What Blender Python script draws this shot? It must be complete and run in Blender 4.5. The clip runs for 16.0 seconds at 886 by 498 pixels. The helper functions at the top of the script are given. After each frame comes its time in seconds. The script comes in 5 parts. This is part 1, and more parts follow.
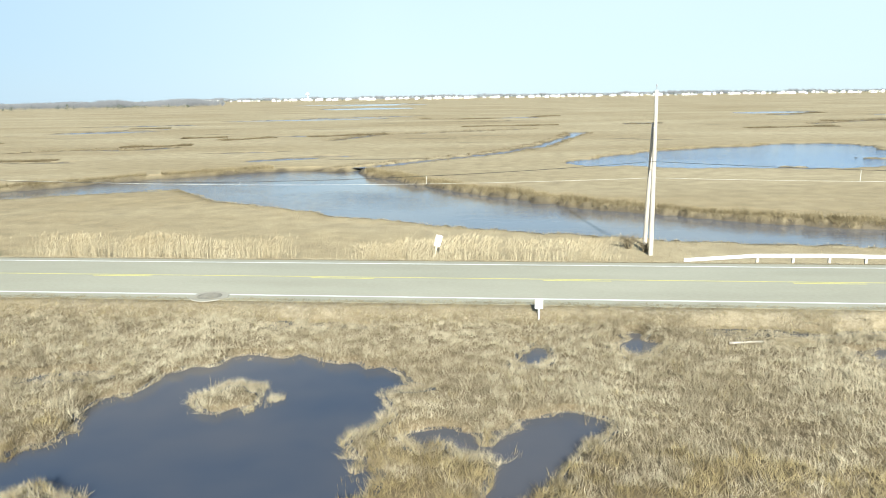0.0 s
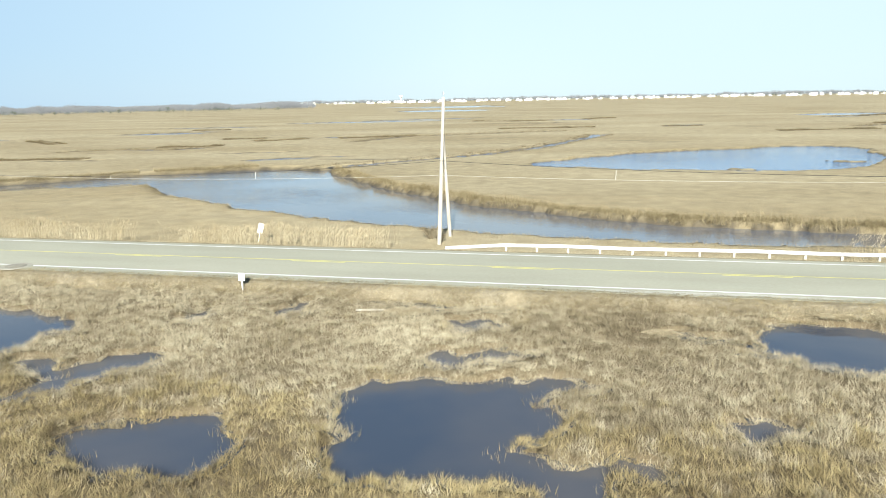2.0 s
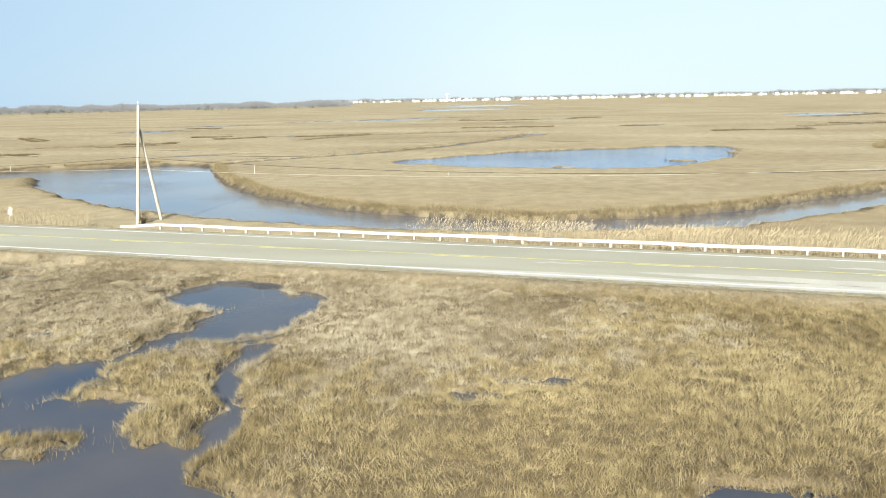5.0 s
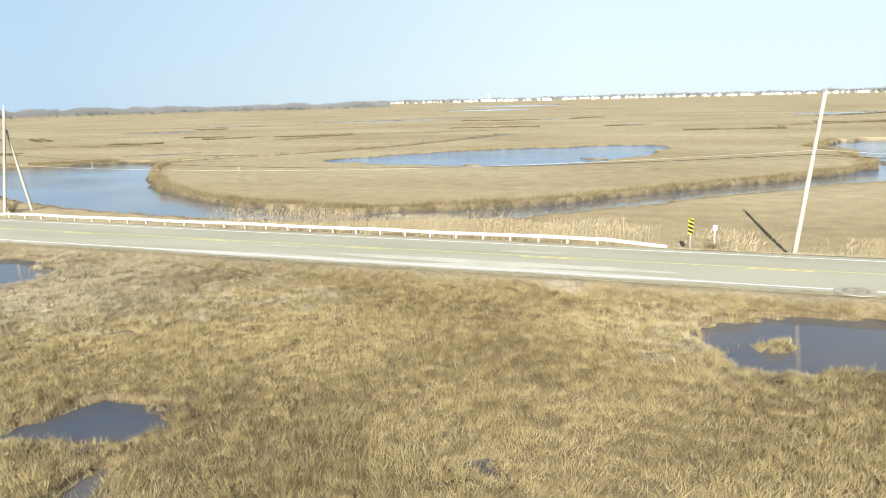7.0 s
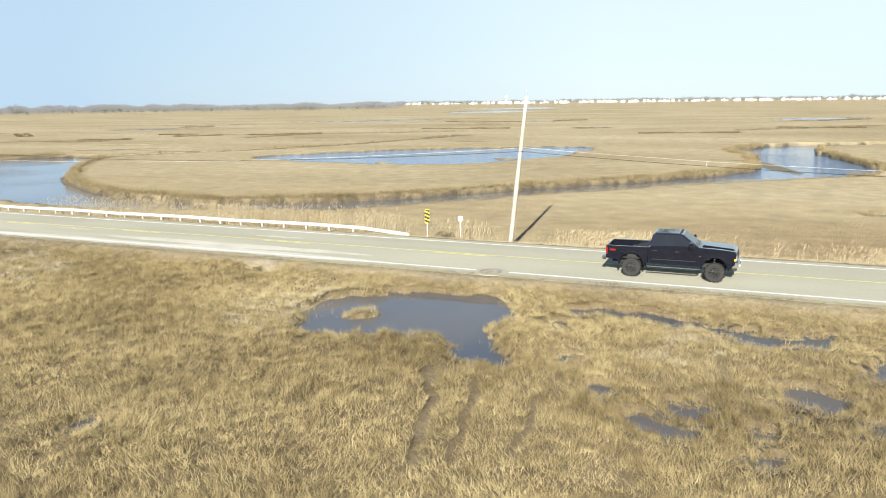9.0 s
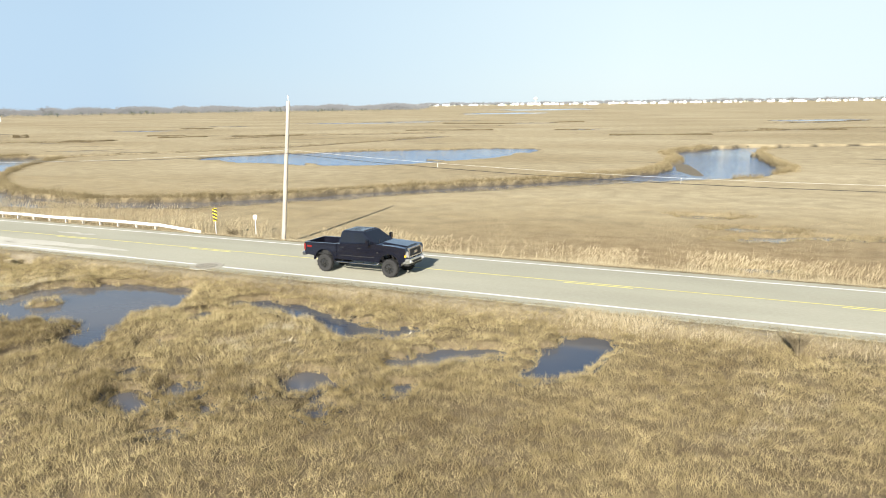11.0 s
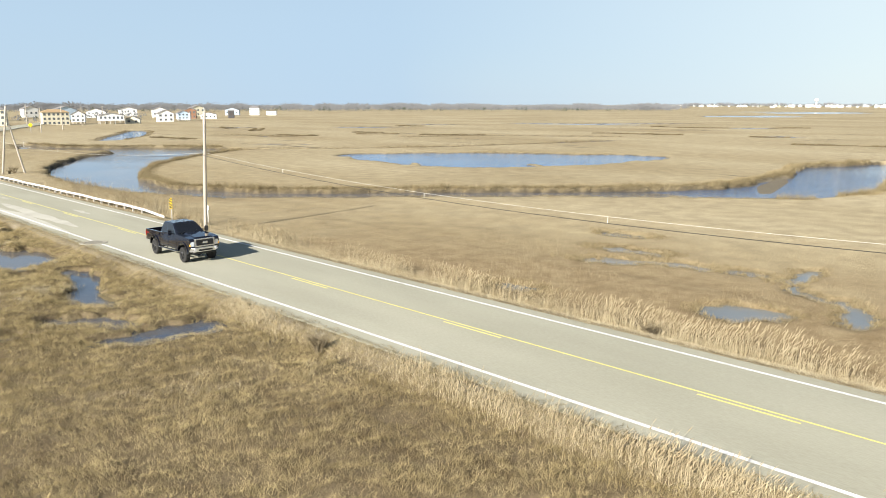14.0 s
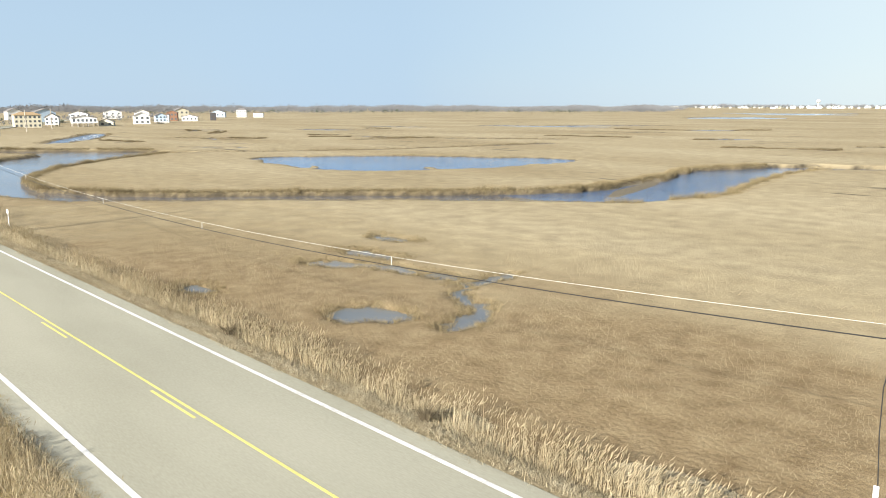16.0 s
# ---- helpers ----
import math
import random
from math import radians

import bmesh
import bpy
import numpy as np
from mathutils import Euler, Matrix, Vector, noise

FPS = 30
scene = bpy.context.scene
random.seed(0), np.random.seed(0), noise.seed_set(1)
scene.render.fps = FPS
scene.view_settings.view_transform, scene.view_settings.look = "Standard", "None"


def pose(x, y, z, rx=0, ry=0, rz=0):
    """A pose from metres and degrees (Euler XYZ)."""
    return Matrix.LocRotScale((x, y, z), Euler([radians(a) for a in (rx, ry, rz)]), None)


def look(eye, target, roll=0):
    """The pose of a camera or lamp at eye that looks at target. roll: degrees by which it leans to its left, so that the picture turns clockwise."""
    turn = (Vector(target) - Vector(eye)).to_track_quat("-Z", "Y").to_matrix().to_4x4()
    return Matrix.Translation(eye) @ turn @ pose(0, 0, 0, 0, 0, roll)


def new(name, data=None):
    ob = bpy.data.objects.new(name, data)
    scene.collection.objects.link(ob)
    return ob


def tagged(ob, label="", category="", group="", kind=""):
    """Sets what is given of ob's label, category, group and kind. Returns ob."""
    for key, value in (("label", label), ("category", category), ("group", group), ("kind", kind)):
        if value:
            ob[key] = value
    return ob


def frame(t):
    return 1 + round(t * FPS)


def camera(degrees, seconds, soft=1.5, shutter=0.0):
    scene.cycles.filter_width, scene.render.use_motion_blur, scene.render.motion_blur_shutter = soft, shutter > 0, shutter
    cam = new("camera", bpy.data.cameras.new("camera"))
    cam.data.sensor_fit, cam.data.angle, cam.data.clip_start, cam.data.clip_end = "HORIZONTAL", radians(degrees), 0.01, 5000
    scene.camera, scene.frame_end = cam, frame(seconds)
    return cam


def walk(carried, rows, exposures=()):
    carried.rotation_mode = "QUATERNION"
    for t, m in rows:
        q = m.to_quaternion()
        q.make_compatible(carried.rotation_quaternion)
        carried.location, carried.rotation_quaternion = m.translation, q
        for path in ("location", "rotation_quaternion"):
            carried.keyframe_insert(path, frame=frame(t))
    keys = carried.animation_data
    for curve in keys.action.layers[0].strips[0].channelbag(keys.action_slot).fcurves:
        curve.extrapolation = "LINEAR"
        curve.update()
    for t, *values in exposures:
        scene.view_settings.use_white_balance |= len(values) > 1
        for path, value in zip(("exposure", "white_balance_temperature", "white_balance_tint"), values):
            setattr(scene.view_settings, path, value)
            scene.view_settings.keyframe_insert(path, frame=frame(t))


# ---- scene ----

# ================= camera and its walk =================
cam = camera(60.97, 16.0, soft=0.98)


def gaze(x, y, z, yaw, pitch, roll):
    """A flying camera: place, heading to the left of +y, pitch up, roll."""
    return pose(x, y, z, 90 + pitch, 0, yaw) @ pose(0, 0, 0, 0, 0, roll)


PATH = [
    (0, 0.00, 0.00, 9.99, 6.57, -11.53, -0.92),
    (0.5, 4.84, -0.86, 10.01, 6.04, -11.51, -1.11),
    (1, 10.03, -1.67, 10.00, 6.19, -11.46, -1.09),
    (1.5, 15.04, -2.28, 9.97, 10.20, -11.36, -1.14),
    (2, 20.23, -3.02, 9.99, 13.89, -11.28, -1.15),
    (2.5, 25.55, -3.82, 10.04, 14.54, -11.33, -1.18),
    (3, 30.82, -4.42, 10.12, 17.65, -11.38, -1.17),
    (3.5, 36.18, -5.04, 10.15, 17.62, -11.33, -1.11),
    (4, 41.31, -5.51, 10.19, 17.65, -11.30, -1.13),
    (4.5, 46.72, -5.80, 10.22, 17.60, -11.33, -1.11),
    (7, 73.55, -4.63, 9.88, 21.61, -11.22, -1.48),
    (7.5, 78.26, -4.20, 9.67, 21.52, -11.21, -1.20),
    (8, 82.89, -3.76, 9.53, 21.33, -11.17, -1.06),
    (8.5, 87.36, -3.25, 9.47, 21.23, -11.14, -0.91),
    (9, 91.77, -2.50, 9.45, 23.16, -11.09, -0.77),
    (9.5, 96.23, -1.43, 9.38, 25.42, -10.97, -0.85),
    (10, 100.40, -0.21, 9.30, 25.29, -10.95, -0.88),
    (12.5, 121.36, 7.67, 9.78, 32.23, -10.98, -0.19),
    (13, 125.50, 9.73, 9.94, 38.96, -10.96, -0.12),
    (13.5, 129.75, 12.04, 10.14, 43.12, -10.95, -0.03),
    (14, 133.88, 14.54, 10.33, 45.28, -10.92, -0.04),
    (14.5, 137.85, 17.32, 10.49, 45.35, -10.88, -0.12),
    (15, 141.56, 20.46, 10.60, 45.44, -10.85, -0.19),
    (15.5, 145.13, 23.81, 10.66, 45.56, -10.85, -0.15),
    (16, 148.54, 27.29, 10.73, 45.80, -10.81, -0.11),
]
walk(cam, [(r[0], gaze(*r[1:])) for r in PATH],
     [(0, 1.25, 6100, 4), (3.5, 1.23, 6260, 6), (7, 1.25, 6460, 8), (10, 1.26, 6520, 9), (13, 1.21, 6620, 10), (16, 1.17, 6580, 10)])

# ================= sky, sun, exposure =================
SUN_TO = Vector((3.8, -20.4, 9.9)).normalized()
world = bpy.data.worlds.new("sky")
scene.world = world
world.use_nodes = True
wn = world.node_tree.nodes
sky = wn.new("ShaderNodeTexSky")
sky.sky_type, sky.sun_disc = "NISHITA", False
sky.sun_elevation = math.asin(SUN_TO.z)
sky.sun_rotation = math.atan2(SUN_TO.x, SUN_TO.y)
sky.air_density, sky.dust_density, sky.ozone_density = 1.0, 0.3, 1.5
wn["Background"].inputs["Strength"].default_value = 0.045
# Thin high cloud veils the blue, thicker here and thinner there.
coord, veil, thick, pale, sep, low = (wn.new("ShaderNode" + k) for k in ("TexCoord", "TexNoise", "MapRange", "Mix", "SeparateXYZ", "MapRange"))
share, side, tone = wn.new("ShaderNodeMath"), wn.new("ShaderNodeMapRange"), wn.new("ShaderNodeMix")
tone.data_type = "RGBA"
tone.inputs["A"].default_value, tone.inputs["B"].default_value = (5.0, 6.8, 8.7, 1), (7.8, 9.2, 9.8, 1)
side.inputs["From Min"].default_value, side.inputs["From Max"].default_value = -0.75, -0.2
side.inputs["To Min"].default_value, side.inputs["To Max"].default_value = 0.0, 1.0
share.operation = "MULTIPLY"
low.interpolation_type = "SMOOTHSTEP"
low.inputs["From Min"].default_value, low.inputs["From Max"].default_value = 0.09, 0.36
low.inputs["To Min"].default_value, low.inputs["To Max"].default_value = 1.0, 0.05
veil.inputs["Scale"].default_value, veil.inputs["Detail"].default_value = 1.3, 4
thick.inputs["From Min"].default_value, thick.inputs["From Max"].default_value = 0.3, 0.7
thick.inputs["To Min"].default_value, thick.inputs["To Max"].default_value = 0.78, 1.0
pale.data_type = "RGBA"
for a, b in ((coord.outputs["Generated"], veil.inputs["Vector"]), (veil.outputs["Fac"], thick.inputs["Value"]),
             (coord.outputs["Generated"], sep.inputs["Vector"]), (sep.outputs["Z"], low.inputs["Value"]),
             (sep.outputs["X"], side.inputs["Value"]), (side.outputs["Result"], tone.inputs["Factor"]), (tone.outputs["Result"], pale.inputs["B"]), (thick.outputs["Result"], share.inputs[0]), (low.outputs["Result"], share.inputs[1]), (share.outputs[0], pale.inputs["Factor"]), (sky.outputs["Color"], pale.inputs["A"]),
             (pale.outputs["Result"], wn["Background"].inputs["Color"])):
    world.node_tree.links.new(a, b)
sun = new("sun", bpy.data.lights.new("sun", "SUN"))
sun.data.energy, sun.data.angle, sun.data.color = 4.9, radians(0.6), (1.0, 0.955, 0.87)
sun.matrix_world = look(SUN_TO * 300, (0, 0, 0))

# ================= materials =================


def material(name, colours, scale=1.0, fine=8.0, rough=0.8, metal=0.0, bump=0.0, bump_scale=20.0, island=0.0,
             obj_random=0.0, spec=0.3, stretch=(1, 1, 1), coat=0.0, mottle=0.5):
    """Noise at two scales blends the colours; bump gives the relief, island and obj_random vary piece by piece."""
    m = bpy.data.materials.new(name)
    m.use_nodes = True
    nt = m.node_tree
    n, l = nt.nodes, nt.links
    b = n["Principled BSDF"]
    b.inputs["Roughness"].default_value, b.inputs["Metallic"].default_value = rough, metal
    b.inputs["Specular IOR Level"].default_value = spec
    b.inputs["Coat Weight"].default_value = coat
    geo = n.new("ShaderNodeNewGeometry")
    mp = n.new("ShaderNodeMapping")
    mp.inputs["Scale"].default_value = stretch
    if obj_random:
        tc = n.new("ShaderNodeTexCoord")
        l.new(tc.outputs["Object"], mp.inputs["Vector"])
    else:
        l.new(geo.outputs["Position"], mp.inputs["Vector"])
    big, small = n.new("ShaderNodeTexNoise"), n.new("ShaderNodeTexNoise")
    for tex, sc, det in ((big, scale, 4), (small, fine, 5)):
        tex.inputs["Scale"].default_value, tex.inputs["Detail"].default_value = sc, det
        l.new(mp.outputs["Vector"], tex.inputs["Vector"])
    mix = n.new("ShaderNodeMath")
    mix.operation = "MULTIPLY_ADD"
    mix.inputs[1].default_value, mix.inputs[2].default_value = 0.6, -0.05 - (mottle - 0.5) * 0.5
    l.new(big.outputs["Fac"], mix.inputs[0])
    add = n.new("ShaderNodeMath")
    add.operation = "MULTIPLY_ADD"
    add.inputs[1].default_value = mottle
    l.new(small.outputs["Fac"], add.inputs[0])
    l.new(mix.outputs[0], add.inputs[2])
    last = add.outputs[0]
    for amount, src in ((island, geo.outputs["Random Per Island"]), (obj_random, None)):
        if amount:
            if src is None:
                src = n.new("ShaderNodeObjectInfo").outputs["Random"]
            off = n.new("ShaderNodeMath")
            off.operation = "MULTIPLY_ADD"
            off.inputs[1].default_value = amount
            l.new(src, off.inputs[0])
            sub = n.new("ShaderNodeMath")
            sub.operation = "SUBTRACT"
            sub.inputs[1].default_value = amount / 2
            l.new(off.outputs[0], sub.inputs[0])
            l.new(last, off.inputs[2])
            last = sub.outputs[0]
    ramp = n.new("ShaderNodeValToRGB")
    r = ramp.color_ramp
    while len(r.elements) < len(colours):
        r.elements.new(0.5)
    for k, c in enumerate(colours):
        r.elements[k].position = 0.28 + 0.44 * k / max(1, len(colours) - 1)
        r.elements[k].color = (*c, 1)
    l.new(last, ramp.inputs["Fac"])
    l.new(ramp.outputs["Color"], b.inputs["Base Color"])
    if bump:
        bt, bp = n.new("ShaderNodeTexNoise"), n.new("ShaderNodeBump")
        bt.inputs["Scale"].default_value, bt.inputs["Detail"].default_value = bump_scale, 6
        l.new(mp.outputs["Vector"], bt.inputs["Vector"])
        bp.inputs["Strength"].default_value, bp.inputs["Distance"].default_value = bump, 0.05
        l.new(bt.outputs["Fac"], bp.inputs["Height"])
        l.new(bp.outputs["Normal"], b.inputs["Normal"])
    return m


def ground_material():
    """Straw-coloured salt meadow; the mesh's cover attribute tells mud, gravel and the brownness of the turf."""
    m = bpy.data.materials.new("salt_meadow_turf")
    m.use_nodes = True
    n, l = m.node_tree.nodes, m.node_tree.links
    b = n["Principled BSDF"]
    b.inputs["Specular IOR Level"].default_value = 0.2
    geo = n.new("ShaderNodeNewGeometry")
    cover = n.new("ShaderNodeVertexColor")
    cover.layer_name = "cover"
    sep = n.new("ShaderNodeSeparateColor")
    l.new(cover.outputs["Color"], sep.inputs["Color"])

    def tex(scale, detail, stretch=(1, 1, 1)):
        mp, t = n.new("ShaderNodeMapping"), n.new("ShaderNodeTexNoise")
        mp.inputs["Scale"].default_value = stretch
        t.inputs["Scale"].default_value, t.inputs["Detail"].default_value = scale, detail
        l.new(geo.outputs["Position"], mp.inputs["Vector"])
        l.new(mp.outputs["Vector"], t.inputs["Vector"])
        return t.outputs["Fac"]

    def ramp(fac, stops):
        r = n.new("ShaderNodeValToRGB")
        while len(r.color_ramp.elements) < len(stops):
            r.color_ramp.elements.new(0.5)
        for e, (p, c) in zip(r.color_ramp.elements, stops):
            e.position, e.color = p, (*c, 1)
        l.new(fac, r.inputs["Fac"])
        return r.outputs["Color"]

    def blend(fac, a, c, kind="MIX"):
        x = n.new("ShaderNodeMix")
        x.data_type, x.blend_type = "RGBA", kind
        if isinstance(fac, float):
            x.inputs["Factor"].default_value = fac
        else:
            l.new(fac, x.inputs["Factor"])
        l.new(a, x.inputs["A"])
        l.new(c, x.inputs["B"])
        return x.outputs["Result"]

    wide = ramp(tex(0.012, 6, (1, 2.5, 1)), [(0.36, TURF_A), (0.5, TURF_B), (0.66, TURF_C)])
    mid = ramp(tex(0.5, 6), [(0.3, (0.72, 0.70, 0.66)), (0.7, (1.12, 1.1, 1.05))])
    fine = ramp(tex(9, 4), [(0.3, (0.7, 0.68, 0.64)), (0.7, (1.2, 1.2, 1.16))])
    turf = blend(0.7, blend(0.8, wide, mid, "MULTIPLY"), fine, "MULTIPLY")
    brown = ramp(tex(0.8, 5), [(0.3, (0.19, 0.135, 0.072)), (0.7, (0.30, 0.232, 0.135))])
    turf = blend(sep.outputs["Blue"], turf, brown)
    mud = ramp(tex(1.5, 5), [(0.3, (0.05, 0.042, 0.03)), (0.7, (0.11, 0.092, 0.064))])
    gravel = ramp(tex(6, 6), [(0.3, (0.16, 0.14, 0.105)), (0.7, (0.29, 0.258, 0.2))])
    col = blend(sep.outputs["Red"], blend(sep.outputs["Green"], turf, gravel), mud)
    ditch, where = n.new("ShaderNodeMapRange"), n.new("ShaderNodeMath")
    ditch.inputs["From Min"].default_value, ditch.inputs["From Max"].default_value = 0.665, 0.69
    l.new(tex(1.0, 3, (0.028, 0.26, 1)), ditch.inputs["Value"])
    where.operation = "MULTIPLY"
    l.new(ditch.outputs["Result"], where.inputs[0])
    l.new(cover.outputs["Alpha"], where.inputs[1])
    col = blend(where.outputs[0], col, mud)
    thatch = ramp(tex(26, 3), [(0.32, (0.66, 0.64, 0.61)), (0.68, (1.42, 1.41, 1.38))])
    col = blend(0.85, col, thatch, "MULTIPLY")
    l.new(col, b.inputs["Base Color"])
    b.inputs["Roughness"].default_value = 0.9
    bp = n.new("ShaderNodeBump")
    bp.inputs["Strength"].default_value, bp.inputs["Distance"].default_value = 0.6, 0.1
    l.new(tex(4.0, 8), bp.inputs["Height"])
    l.new(bp.outputs["Normal"], b.inputs["Normal"])
    return m


def water_material(name, calm, rough_wave, dark, light, ior=1.33, crest=0.12):
    m = bpy.data.materials.new(name)
    m.use_nodes = True
    n, l = m.node_tree.nodes, m.node_tree.links
    b = n["Principled BSDF"]
    b.inputs["Roughness"].default_value, b.inputs["IOR"].default_value = 0.06, ior
    geo, mp = n.new("ShaderNodeNewGeometry"), n.new("ShaderNodeMapping")
    mp.inputs["Scale"].default_value = (0.5, 1.3, 1)
    l.new(geo.outputs["Position"], mp.inputs["Vector"])
    silt = n.new("ShaderNodeTexNoise")
    silt.inputs["Scale"].default_value, silt.inputs["Detail"].default_value = 0.09, 4
    l.new(geo.outputs["Position"], silt.inputs["Vector"])
    r = n.new("ShaderNodeValToRGB")
    r.color_ramp.elements[0].position, r.color_ramp.elements[0].color = 0.35, (*dark, 1)
    r.color_ramp.elements[1].position, r.color_ramp.elements[1].color = 0.65, (*light, 1)
    l.new(silt.outputs["Fac"], r.inputs["Fac"])
    l.new(r.outputs["Color"], b.inputs["Base Color"])
    rip, gust, amp = n.new("ShaderNodeTexNoise"), n.new("ShaderNodeTexNoise"), n.new("ShaderNodeMapRange")
    rip.inputs["Scale"].default_value, rip.inputs["Detail"].default_value = 2.6, 3
    l.new(mp.outputs["Vector"], rip.inputs["Vector"])
    gust.inputs["Scale"].default_value, gust.inputs["Detail"].default_value = 0.035, 2
    l.new(geo.outputs["Position"], gust.inputs["Vector"])
    amp.inputs["From Min"].default_value, amp.inputs["From Max"].default_value = 0.42, 0.62
    amp.inputs["To Min"].default_value, amp.inputs["To Max"].default_value = calm, rough_wave
    l.new(gust.outputs["Fac"], amp.inputs["Value"])
    bp = n.new("ShaderNodeBump")
    bp.inputs["Distance"].default_value = crest
    l.new(amp.outputs["Result"], bp.inputs["Strength"])
    l.new(rip.outputs["Fac"], bp.inputs["Height"])
    l.new(bp.outputs["Normal"], b.inputs["Normal"])
    return m


TURF_A, TURF_B, TURF_C = (0.325, 0.268, 0.17), (0.38, 0.323, 0.216), (0.435, 0.376, 0.262)
# Dark tones of creek and pools hold reflected sky blue; light ones silt.
M_TURF, M_WATER, M_CALM = ground_material(), water_material("rippled_creek_water", 0.05, 0.55, (0.075, 0.095, 0.14), (0.16, 0.155, 0.16), 1.9, 0.12), \
    water_material("calm_pool_water", 0.01, 0.05, (0.05, 0.064, 0.092), (0.11, 0.104, 0.106))
# Pond base colour carries the blue of reflected sky, over the real ripples.
M_POND = water_material("ruffled_sky_tinted_pond", 0.4, 0.8, (0.035, 0.125, 0.29), (0.055, 0.145, 0.3), 1.5, 0.12)
M_SILT = water_material("silty_shallow_water", 0.01, 0.05, (0.12, 0.135, 0.145), (0.21, 0.205, 0.19))
# Basin water likewise has reflected sky blue put into its base colour.
M_BASIN = water_material("ruffled_sky_tinted_basin", 0.3, 0.8, (0.05, 0.12, 0.25), (0.08, 0.14, 0.26), 1.5, 0.12)
M_ASPHALT = material("worn_asphalt", [(0.325, 0.312, 0.24), (0.38, 0.367, 0.288), (0.435, 0.418, 0.332)], 0.25, 14, 0.95,
                     bump=0.3, bump_scale=60, stretch=(0.35, 1.4, 1), spec=0.1)
M_WHITE_LINE = material("white_road_paint", [(0.5, 0.49, 0.46), (0.74, 0.73, 0.7), (0.8, 0.8, 0.77)], 1.2, 9, 0.7)
M_YELLOW_LINE = material("yellow_road_paint", [(0.55, 0.5, 0.2), (0.74, 0.68, 0.22), (0.78, 0.73, 0.27)], 1.2, 9, 0.7)
M_GRASS = material("dry_cordgrass", [(0.15, 0.118, 0.068), (0.335, 0.282, 0.186), (0.54, 0.475, 0.335)], 0.12, 2.2, 0.75,
                   island=0.2, mottle=0.8, spec=0.25)
M_GRASS_BROWN = material("brown_salt_hay", [(0.13, 0.096, 0.043), (0.285, 0.225, 0.112), (0.445, 0.363, 0.192)], 0.12, 2.2, 0.8,
                         island=0.2, mottle=0.95, spec=0.2)
M_GRASS_LOW = material("low_meadow_grass", [(0.24, 0.186, 0.108), (0.29, 0.236, 0.142), (0.335, 0.278, 0.174)], 0.09, 0.8, 0.8,
                       island=0.3, spec=0.2)
M_BANK = material("bank_salt_hay", [(0.13, 0.1, 0.05), (0.22, 0.175, 0.095), (0.33, 0.27, 0.16)], 0.3, 2.5, 0.8, island=0.4, spec=0.2)
M_DITCH = material("dark_ditch_sedge", [(0.06, 0.046, 0.024), (0.13, 0.1, 0.055), (0.22, 0.175, 0.1)], 0.3, 1.0, 0.85, island=0.3, spec=0.2)
M_REED = material("pale_reed_straw", [(0.28, 0.222, 0.13), (0.41, 0.34, 0.212), (0.53, 0.455, 0.31)], 0.3, 2.5, 0.7,
                  island=0.4, spec=0.3)
M_POLE = material("weathered_pole_wood", [(0.26, 0.23, 0.19), (0.42, 0.38, 0.32), (0.54, 0.5, 0.44)], 1.5, 14, 0.85,
                  bump=0.4, bump_scale=30, stretch=(3, 3, 0.3))
M_RAIL = material("white_painted_rail", [(0.4, 0.37, 0.33), (0.62, 0.59, 0.56), (0.74, 0.71, 0.68)], 0.8, 8, 0.6, bump=0.1)
M_POST = material("rail_post_timber", [(0.3, 0.27, 0.22), (0.45, 0.41, 0.35), (0.58, 0.54, 0.48)], 2, 12, 0.85, bump=0.3)
M_STEEL = material("galvanised_steel", [(0.35, 0.35, 0.35), (0.5, 0.5, 0.5), (0.6, 0.6, 0.6)], 3, 20, 0.45, 0.8)
M_SIGN_WHITE = material("white_sign_sheet", [(0.7, 0.7, 0.69), (0.8, 0.8, 0.79)], 2, 12, 0.5)
M_SIGN_YELLOW = material("yellow_sign_sheet", [(0.72, 0.5, 0.02), (0.82, 0.6, 0.03)], 2, 12, 0.45)
M_BLACK = material("black_sign_stripe", [(0.015, 0.015, 0.015), (0.03, 0.03, 0.03)], 2, 12, 0.5)
M_CABLE = material("black_cable_sheath", [(0.02, 0.02, 0.02), (0.04, 0.04, 0.04)], 2, 12, 0.5)
M_STRAND = material("bright_steel_strand", [(0.5, 0.48, 0.43), (0.62, 0.6, 0.54)], 2, 12, 0.6)
M_IRON = material("rusty_cast_iron", [(0.17, 0.155, 0.125), (0.26, 0.24, 0.195), (0.33, 0.31, 0.255)], 3, 18, 0.8, 0.2, bump=0.4)
M_PATCH = material("concrete_collar", [(0.31, 0.29, 0.235), (0.4, 0.375, 0.305)], 2, 14, 0.9, bump=0.3)

# ================= helpers =================


def mesh_from(name, verts, faces, mat, smooth=False):
    me = bpy.data.meshes.new(name)
    me.from_pydata([tuple(v) for v in verts], [], [tuple(f) for f in faces])
    me.materials.append(mat)
    if smooth:
        me.polygons.foreach_set("use_smooth", [True] * len(me.polygons))
    me.update()
    return me


def mesh_arrays(name, verts, tris, mat, sides=3):
    """A mesh straight from arrays: verts (n, 3), faces (m, sides)."""
    me = bpy.data.meshes.new(name)
    me.vertices.add(len(verts))
    me.vertices.foreach_set("co", np.ascontiguousarray(verts, np.float32).ravel())
    me.loops.add(tris.size)
    me.loops.foreach_set("vertex_index", np.ascontiguousarray(tris, np.int32).ravel())
    me.polygons.add(len(tris))
    me.polygons.foreach_set("loop_start", np.arange(0, tris.size, sides, dtype=np.int32))
    me.materials.append(mat)
    me.update(calc_edges=True)
    return me


